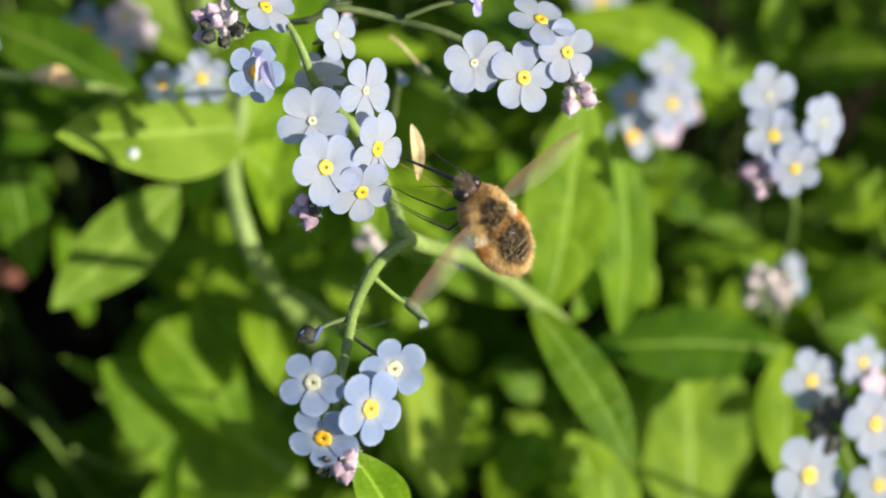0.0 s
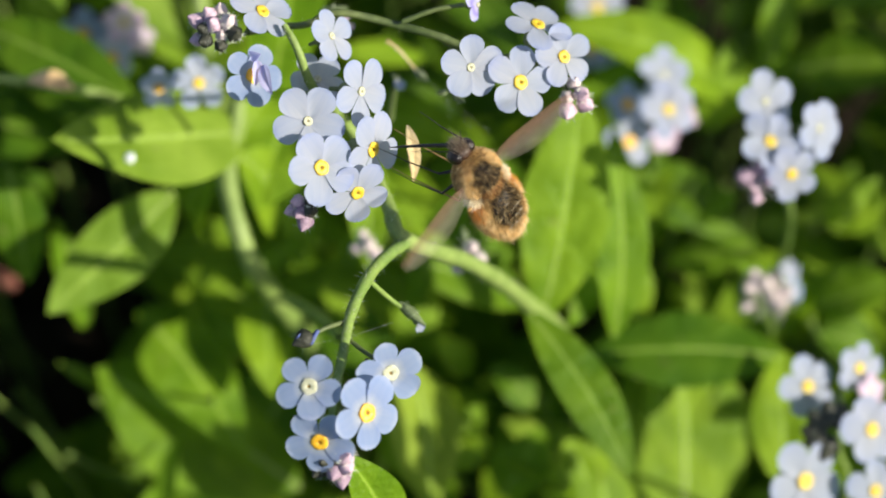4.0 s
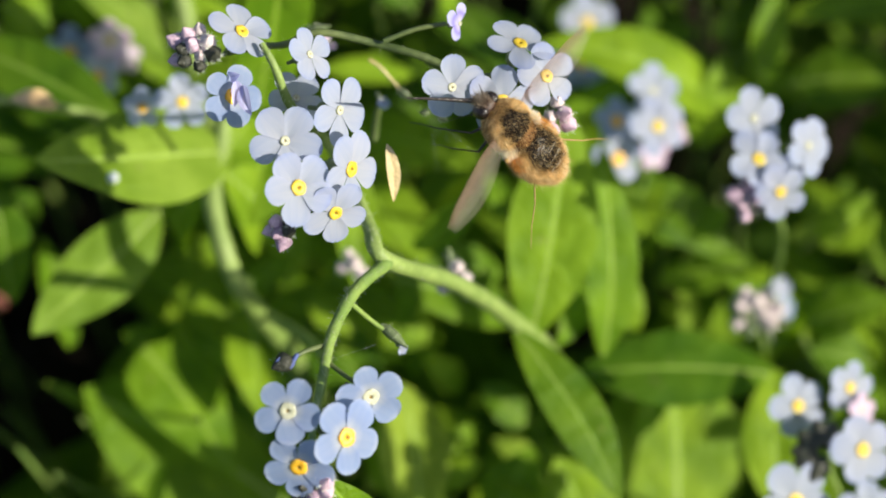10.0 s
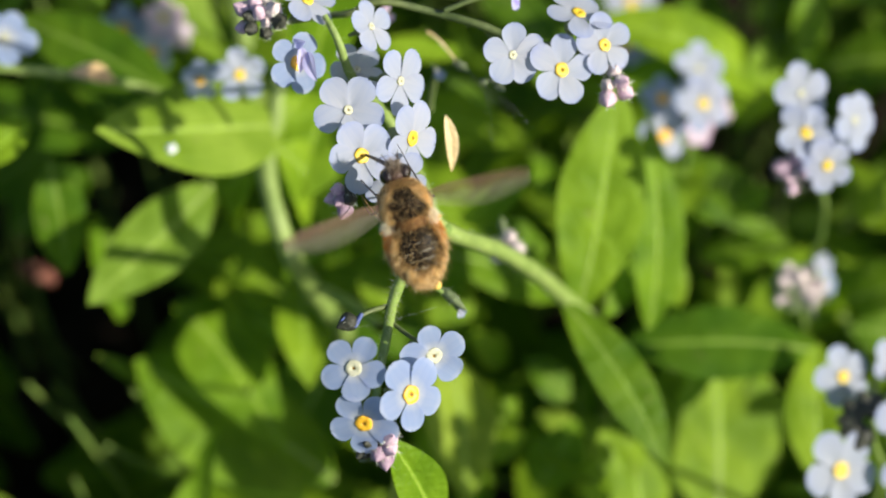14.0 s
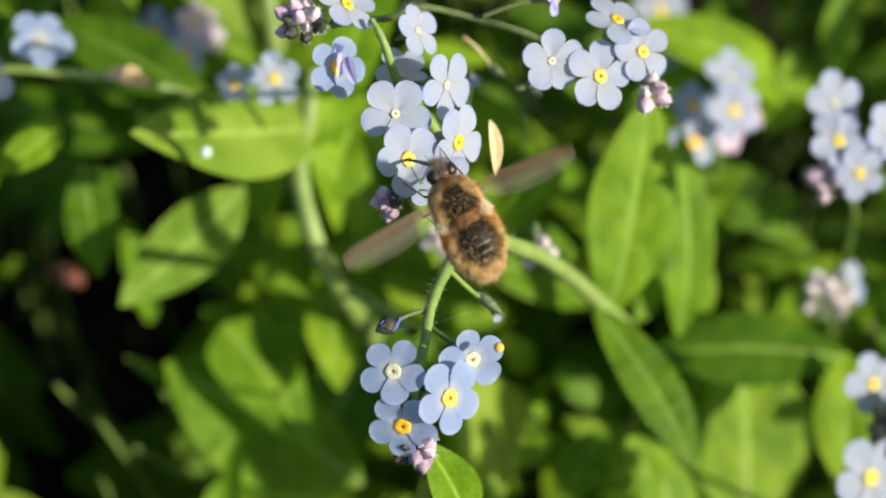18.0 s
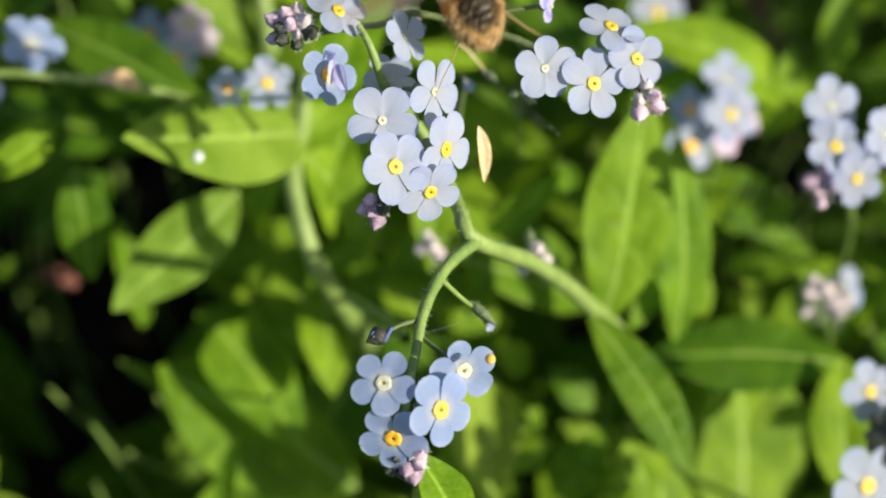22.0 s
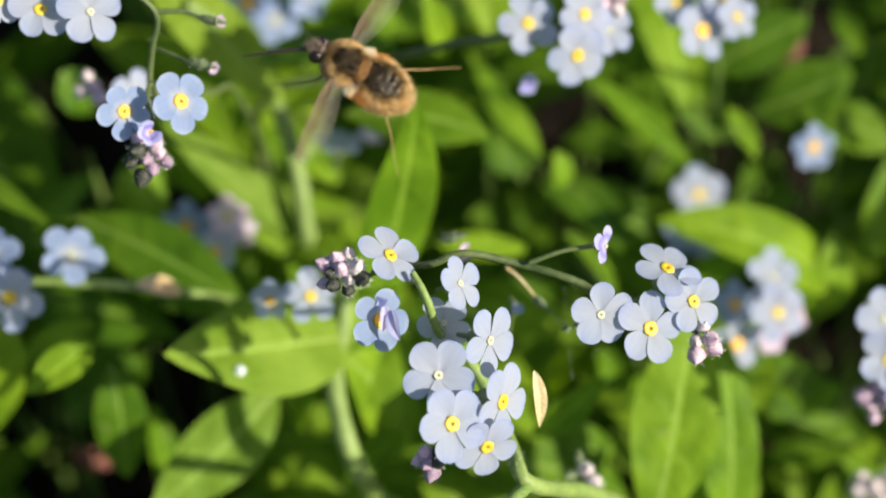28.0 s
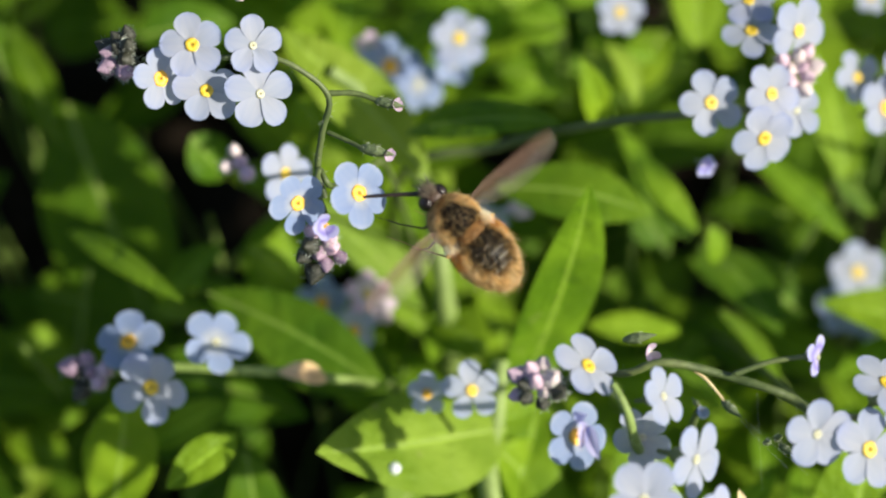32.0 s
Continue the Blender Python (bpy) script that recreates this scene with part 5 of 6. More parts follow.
def wing_material():
    """Clear membrane, smoky brown along the leading edge, with veins in the relief."""
    m, ns, ls, b = nodes_of("wing_membrane")
    uv = ns.new("ShaderNodeUVMap")
    sep = ns.new("ShaderNodeSeparateXYZ")
    ls.new(uv.outputs[0], sep.inputs[0])
    n = noise_at(ns, ls, 500.0)
    add = ns.new("ShaderNodeMath")
    add.operation = "MULTIPLY_ADD"
    ls.new(n, add.inputs[0])
    add.inputs[1].default_value = 0.42
    ls.new(sep.outputs[0], add.inputs[2])
    cover = ramp(ns, ls, add.outputs[0], [(0.40, (0.08, 0.08, 0.08)), (0.74, (0.26, 0.26, 0.26)), (0.98, (0.55, 0.55, 0.55))])
    col = ramp(ns, ls, add.outputs[0], [(0.45, (0.50, 0.42, 0.34)), (0.90, (0.14, 0.08, 0.05))])
    ls.new(col, b.inputs["Base Color"])
    ls.new(cover, b.inputs["Alpha"])
    b.inputs["Roughness"].default_value = 0.5
    b.inputs["Specular IOR Level"].default_value = 0.25
    bump(ns, ls, b, noise_at(ns, ls, 900.0), 0.2, 0.0001)
    return m


WING = wing_material()


def ball_rows(c, r, squeeze=0.0, n=14, k=20):
    rows = []
    for i in range(n + 1):
        a = math.pi * i / n
        y = math.cos(a)
        s = math.sin(a) * (1 - squeeze * y)
        rows.append([((c[0] + r[0] * s * math.cos(b)) * MM, (c[1] + r[1] * y) * MM, (c[2] + r[2] * s * math.sin(b)) * MM) for b in [6.2832 * j / k for j in range(k)]])
    return rows


def patch_at(p, patch, seed):
    """How far a place on the back lies from the middle of the dark patch: 1 at its edge."""
    x, y, wide, long = patch
    return math.hypot((p.x - x) / wide, (p.y - y) / long) + 0.34 * noise.noise(p * 1.1 + Vector((seed, 0, 0))) + (9 if p.z < -0.4 else 0)


def fur(parent, c, r, squeeze, count, length, lean, patch, seed, coats=None):
    """Hairs on a rounded body: golden on the flanks, dark in a patch on the back."""
    q = random.Random(seed)
    lots = {"gold": ([], []), "pale": ([], []), "dark": ([], []), "brown": ([], [])}
    for _ in range(count):
        a, b = math.acos(q.uniform(-1, 1)), q.uniform(0, 6.2832)
        y = math.cos(a)
        s = math.sin(a) * (1 - squeeze * y)
        n = Vector((s * math.cos(b), y, s * math.sin(b)))
        p = Vector((c[0] + r[0] * n.x, c[1] + r[1] * n.y, c[2] + r[2] * n.z))
        out = Vector((n.x / r[0], n.y / r[1], n.z / r[2])).normalized()
        away = patch_at(p, patch, seed) + q.gauss(0, 0.10) if patch else 9
        pick = q.random()
        long = length * (1 + 0.2 * noise.noise(n * 5 + Vector((0, seed, 0)))) * q.uniform(0.6, 1.1)
        if away < 1:  # black ground under a thin pile of brown and straw hairs
            kind = "dark" if pick < 0.84 else "brown" if pick < 0.92 else "gold" if pick < 0.96 else "pale"
            long *= 0.4 if pick < 0.92 else 0.6
        elif away < 1.2:
            kind = "brown" if pick < 0.5 else "gold" if pick < 0.85 else "dark"
            long *= 0.6
        else:
            kind = "pale" if pick < 0.55 + 0.35 * noise.noise(n * 3) else "gold"
            if q.random() < 0.03:  # single long bristles stand out of the coat
                long *= 1.7
            if q.random() < (0.45 if p.y > 4.5 and p.z > -0.3 else 0.38 if patch and p.z < 0.6 else 0.05):  # rusty collar and belly
                kind = "brown"
        d = (out + Vector((q.gauss(0, 0.13), lean + q.gauss(0, 0.13), q.gauss(0, 0.13)))).normalized()
        w = d.cross(Vector((q.gauss(0, 1), q.gauss(0, 1), q.gauss(0, 1)))).normalized() * (0.012 if away < 1 else 0.015)
        verts, faces = lots[kind]
        i = len(verts)
        bend = p + d * long * 0.55 + Vector((0, lean * 0.06, -0.03))
        tip = p + (d + Vector((0, lean * 0.35, -0.12))) * long
        verts += [tuple((p + w) * MM), tuple((p - w) * MM), tuple((bend - w * 0.7) * MM), tuple((bend + w * 0.7) * MM), tuple(tip * MM)]
        faces += [(i, i + 1, i + 2, i + 3), (i + 3, i + 2, i + 4)]
    for kind, material in coats or (("gold", FUR_GOLD), ("pale", FUR_PALE), ("dark", FUR_DARK), ("brown", FUR_BROWN)):
        if not lots[kind][1]:
            continue
        m = bpy.data.meshes.new("fur")
        m.from_pydata(lots[kind][0], [], lots[kind][1])
        m.materials.append(material)
        tagged(link("fur", m, parent), kind="stuff")


def pelt(mesh, patch, seed):
    """Golden skin on the flanks of a dark body."""
    mesh.materials.append(FUR_GOLD)
    for p in mesh.polygons:
        p.material_index = 0 if patch_at(p.center / MM, patch, seed) < 1.1 else 1


def joint_line(parent, name, points, radii, material):
    rows = []
    line = [Vector(p) for p in points]
    side = Vector((1, 0.2, 0.1))
    for i, p in enumerate(line):
        d = (line[min(i + 1, len(line) - 1)] - line[max(i - 1, 0)]).normalized()
        side = (side - d * side.dot(d)).normalized()
        up = d.cross(side)
        rows.append([(p + (side * math.cos(a) + up * math.sin(a)) * radii[i]) * MM for a in [6.2832 * k / 7 for k in range(7)]])
    return link(name, grid_mesh(name, rows, material, wrap=True, uv=False), parent)


def leg(parent, side, y, knee, foot, material):
    """Femur, tibia and thin tarsus from under the thorax."""
    hip = Vector((side * 1.1, y, -1.7))
    k = hip + Vector((side * knee[0], knee[1], knee[2]))
    f = k + Vector((side * foot[0] - 1.6, foot[1], foot[2])) * 1.3
    mid = k + (f - k) * 0.55 + Vector((0, -0.25, -0.2))
    ob = joint_line(parent, "leg", [hip, hip.lerp(k, 0.5), k, k.lerp(mid, 0.1), mid], [0.22, 0.22, 0.14, 0.11, 0.08], material)
    joint_line(ob, "foot", [mid, mid.lerp(f, 0.5) + Vector((0, 0.12, 0.1)), f], [0.07, 0.05, 0.03], material)
    return ob


def wing_mesh(side):
    rows = []
    for i in range(15):
        s = i / 14
        lead = 0.25 + 0.75 * math.sin(min(s * 3, 1) * 1.57) - 0.9 * max(s - 0.75, 0) ** 2 * 8
        trail = -0.3 - 1.95 * math.sin(math.pi * min(s * 0.86 + 0.06, 1)) ** 0.9
        row = []
        for j in range(9):
            u = j / 8
            y = trail + (lead - trail) * u
            row.append((side * s * 12.4 * MM, y * MM, (0.04 * math.sin(u * 14) * (1 - s * 0.5) + 0.03 * math.sin(s * 20) * (1 - u) - 0.2 * (1 - u)) * MM))
        rows.append(row)
    return grid_mesh("wing", rows, WING)


def bee_fly():
    bee = thing("bee_fly", "furry golden-brown bee fly hovering with a long black proboscis", "insect", (0, 0, 0))
    back, rump = (0, 2.15, 1.9, 2.3), (0.1, -2.15, 2.25, 2.95)
    thorax = link("thorax", grid_mesh("thorax", ball_rows((0, 2.9, 0), (2.75, 2.65, 2.3), 0.08, 30, 40), SHELL, wrap=True, uv=False), bee, "dark thorax in golden fur")
    pelt(thorax.data, back, 3)
    fur(thorax, (0, 2.9, 0), (2.75, 2.65, 2.3), 0.08, 42000, 0.62, -0.75, back, 3)
    abdomen = link("abdomen", grid_mesh("abdomen", ball_rows((0, -2.7, -0.2), (2.95, 3.8, 2.1), -0.22, 30, 40), SHELL_GLOSSY, wrap=True, uv=False), bee, "broad black abdomen fringed with golden fur")
    pelt(abdomen.data, rump, 5)
    fur(abdomen, (0, -2.7, -0.2), (2.95, 3.8, 2.1), -0.22, 60000, 0.85, -0.75, rump, 5)
    for sx in (-1, 1):  # rusty tufts behind the wings, cream ones under them
        fur(abdomen, (sx * 2.3, -1.2, 0.1), (1.0, 1.6, 0.9), 0.0, 1500, 0.7, -0.6, None, 15 + sx, (("gold", FUR_ORANGE), ("pale", FUR_ORANGE)))
        fur(thorax, (sx * 2.2, 0.6, 0.1), (0.75, 0.8, 0.8), 0.0, 3000, 0.75, -0.3, None, 25 + sx, (("gold", FUR_CREAM), ("pale", FUR_CREAM)))
    for k in range(4):  # silvery cross bands of fine hairs on the back
        y = -4.7 + 0.95 * k
        q = random.Random(40 + k)
        high = math.sqrt(max(1 - ((y + 2.7) / 3.8) ** 2, 0.05))
        for _ in range(9):
            x = q.uniform(-1.5, 1.7)
            z = 2.1 * high * math.sqrt(max(1 - (x / (3.4 * high)) ** 2, 0.1)) - 0.1
            joint_line(abdomen, "band", [(x - 0.22, y + q.uniform(-0.2, 0.2), z - 0.02), (x, y, z + 0.1), (x + 0.22, y + q.uniform(-0.25, 0.1), z)], [0.008, 0.016, 0.008], FUR_CREAM)
    waist = link("waist", grid_mesh("waist", ball_rows((0, 0.4, 0.0), (2.45, 1.9, 1.9)), FUR_BROWN, wrap=True, uv=False), bee)
    fur(waist, (0, 0.4, 0.0), (2.45, 1.9, 1.9), 0.0, 12000, 0.75, -0.5, (0, 0.4, 2.0, 2.6), 13)
    head = link("head", grid_mesh("head", ball_rows((0, 6.1, -0.35), (1.55, 1.1, 1.3)), SHELL_BROWN, wrap=True, uv=False), bee, "small head with large dark eyes")
    fur(head, (0, 6.4, -0.1), (0.75, 1.05, 1.0), 0.0, 2200, 0.75, 0.9, None, 9, (("gold", FUR_GREY), ("pale", FUR_GREY)))
    for sx in (-1, 1):
        link("eye", grid_mesh("eye", ball_rows((sx * 0.98, 6.15, -0.25), (0.86, 0.95, 1.2)), EYE_DARK, wrap=True, uv=False), head, "glossy dark compound eye")
        joint_line(head, "antenna", [(sx * 0.25, 7.0, 0.1), (sx * 0.6, 7.8, 0.6), (sx * 0.95, 8.8, 0.9)], [0.09, 0.07, 0.03], LEG)
    sucker = joint_line(head, "proboscis", [(0, -0.3, 0), (0, 1.5, 0.1), (0, 4.0, 0.16), (0, 6.8, 0.1), (0, 8.6, 0)], [0.33, 0.28, 0.22, 0.16, 0.06], LEG)
    sucker.matrix_basis = pose(-0.0001, 0.007, -0.0007, -20, 0, 25)
    for sx in (-1, 1):
        leg(bee, sx, 3.9, (1.5, 0.5, -1.5), (0.5 + 0.5 * sx, 3.7, -4.3 + 0.3 * sx), LEG)
        leg(bee, sx, 2.7, (2.7, -0.3, -1.3), (-1.6, 1.2, -7.2), LEG)
        joint_line(bee, "halter", [(sx * 2.2, 0.5, 0.3), (sx * 3.1, 0.3, 0.3), (sx * 3.4, 0.25, 0.3), (sx * 3.7, 0.2, 0.3)], [0.08, 0.08, 0.22, 0.05], FUR_GOLD)
    hind = [leg(bee, sx, 1.6, (0.9, -2.5, -3.4 - 0.5 * sx), (0.3, 6.0, -7.6), LEG_TAN) for sx in (-1, 1)]
    wings = []
    for sx in (-1, 1):
        w = link("wing", wing_mesh(sx), bee, "blurred smoky-brown and clear wing")
        w.location = Vector((sx * 2.1, 3.0, 0.9)) * MM
        wings.append(w)
    return bee, wings, hind, sucker


bee, wings, hind_legs, proboscis = bee_fly()


# ---- what moves ----
def motions():
    """The bee fly's flight, its beating wings, and the spray that nods as it is visited."""
    walk(bee, [
        (0, pose(0.00583, -0.00640, 0.21213, 50.6, -4.2, 47.6)),
        (0.5, pose(0.00542, -0.00556, 0.21185, 50.7, -4.3, 47.7)),
        (1, pose(0.00508, -0.00448, 0.21152, 50.7, -4.1, 47.8)),
        (1.5, pose(0.00655, -0.00353, 0.21305, 50.6, -4.2, 47.8)),
        (2, pose(0.00733, -0.00308, 0.21364, 50.7, -4.1, 47.8)),
        (2.5, pose(0.00677, -0.00359, 0.21390, 50.6, -4.1, 47.9)),
        (3, pose(0.00526, -0.00381, 0.21385, 50.7, -3.9, 48.0)),
        (3.5, pose(0.00537, -0.00241, 0.21432, 50.6, -4.2, 47.9)),
        (5.5, pose(0.00565, -0.00210, 0.21368, 50.7, -4.1, 48.0)),
        (6, pose(0.00514, -0.00343, 0.21309, 50.7, -4.0, 48.1)),
        (6.5, pose(0.00585, -0.00240, 0.21353, 50.7, -4.1, 48.1)),
        (7, pose(0.00686, -0.00246, 0.21339, 50.7, -4.2, 48.0)),
        (7.5, pose(0.00691, -0.00188, 0.21361, 50.8, -4.2, 48.0)),
        (8, pose(0.00643, -0.00276, 0.21307, 50.6, -4.1, 48.0)),
        (8.5, pose(0.00695, -0.00230, 0.21299, 50.8, -4.1, 48.1)),
        (9, pose(0.00648, -0.00105, 0.21322, 50.8, -4.0, 48.1)),
        (9.5, pose(0.00761, 0.00120, 0.21332, 53.8, -7.6, 50.2)),
        (10, pose(0.01171, 0.00690, 0.21527, 40.6, -8.9, 56.6)),
        (10.5, pose(0.00303, 0.00713, 0.21504, 36.9, -6.1, 61.2)),
        (11, pose(-0.00204, 0.00111, 0.21334, 41.1, -8.5, 48.1)),
        (11.5, pose(-0.00252, -0.00636, 0.21270, 29.1, -12.4, 32.5)),
        (12, pose(-0.00566, -0.00826, 0.21384, 28.8, -12.9, 33.5)),
        (12.5, pose(-0.00718, -0.00930, 0.21614, 29.8, -10.6, 29.9)),
        (13, pose(-0.00828, -0.01014, 0.21674, 32.1, -4.8, 19.9)),
        (13.5, pose(-0.00864, -0.01068, 0.21737, 32.3, -3.9, 18.5)),
        (14, pose(-0.00829, -0.01107, 0.21795, 32.5, -3.1, 17.4)),
        (14.5, pose(-0.00824, -0.00919, 0.21954, 31.8, -5.2, 21.2)),
        (16.5, pose(-0.00760, -0.01059, 0.21865, 29.9, -9.7, 29.6)),
        (17.5, pose(-0.00540, -0.01085, 0.21869, 31.4, -6.1, 23.7)),
        (18, pose(-0.00665, -0.01063, 0.21921, 30.7, -7.4, 26.4)),
        (19, pose(-0.00595, -0.00973, 0.21926, 30.6, -7.6, 26.9)),
        (19.5, pose(-0.00785, -0.01131, 0.21803, 31.8, -4.5, 21.6)),
        (20, pose(-0.00525, -0.00978, 0.21896, 31.6, -5.0, 22.6)),
        (20.5, pose(-0.00376, -0.00889, 0.21920, 30.5, -7.7, 27.6)),
        (20.8, pose(-0.00005, -0.00243, 0.21682, 29.6, -9.4, 30.6)),
        (21, pose(0.00166, -0.00011, 0.21682, 28.3, -12.3, 35.3)),
        (21.2, pose(-0.00253, 0.00342, 0.21842, 29.5, -9.8, 31.3)),
        (21.4, pose(-0.00995, 0.00591, 0.21953, 30.4, -7.5, 27.5)),
        (21.6, pose(-0.01035, 0.00840, 0.22064, 30.4, -7.8, 28.0)),
        (21.8, pose(-0.00864, 0.01377, 0.22114, 30.6, -7.2, 27.1)),
        (22, pose(-0.00584, 0.01915, 0.22391, 31.2, -5.7, 24.5)),
        (22.3, pose(-0.00291, 0.02687, 0.22622, 31.2, -5.5, 24.4)),
        (22.7, pose(-0.00290, 0.02898, 0.22823, 25.7, 3.5, 49.9)),
        (23, pose(-0.00683, 0.02816, 0.22644, 17.5, 8.5, 106.8)),
        (23.2, pose(-0.00858, 0.02531, 0.22491, 30.4, 7.8, 104.8)),
        (23.4, pose(-0.01038, 0.02651, 0.22554, 26.5, 5.5, 109.9)),
        (23.6, pose(-0.01168, 0.02638, 0.22655, 22.2, 5.0, 117.0)),
        (24, pose(-0.01190, 0.02620, 0.22616, 15.8, 3.7, 128.6)),
        (24.5, pose(-0.01249, 0.02601, 0.22713, 15.1, 3.4, 130.0)),
        (25, pose(-0.01261, 0.02689, 0.22661, 14.3, 3.1, 131.5)),
        (25.5, pose(-0.01174, 0.02619, 0.22621, 14.5, 3.1, 131.2)),
        (26.2, pose(-0.01451, 0.03160, 0.22534, -6.7, -1.8, 102.9)),
        (26.9, pose(-0.01972, 0.03703, 0.22340, 13.4, -1.2, 88.6)),
        (27.5, pose(-0.02396, 0.04128, 0.22018, 23.8, -9.5, 64.8)),
        (27.8, pose(-0.02492, 0.04431, 0.21965, 21.9, -12.5, 68.4)),
        (28, pose(-0.02514, 0.04544, 0.21879, 24.0, -11.7, 63.9)),
        (28.3, pose(-0.03110, 0.03892, 0.21979, 26.5, -15.5, 56.6)),
        (28.6, pose(-0.03267, 0.03501, 0.22193, 18.5, -17.3, 55.2)),
        (29, pose(-0.03365, 0.03343, 0.22193, 21.4, -13.0, 48.0)),
        (29.5, pose(-0.03568, 0.03288, 0.22137, 21.5, -11.0, 47.8)),
        (30, pose(-0.03525, 0.03487, 0.22242, 21.6, -10.9, 47.7)),
        (30.5, pose(-0.03401, 0.03415, 0.22191, 21.4, -11.3, 48.3)),
        (31, pose(-0.03429, 0.03427, 0.22195, 22.4, -10.0, 45.5)),
        (31.5, pose(-0.03498, 0.03383, 0.22117, 22.8, -9.7, 44.7)),
        (32, pose(-0.03398, 0.03389, 0.22143, 22.6, -9.9, 45.2)),
    ])
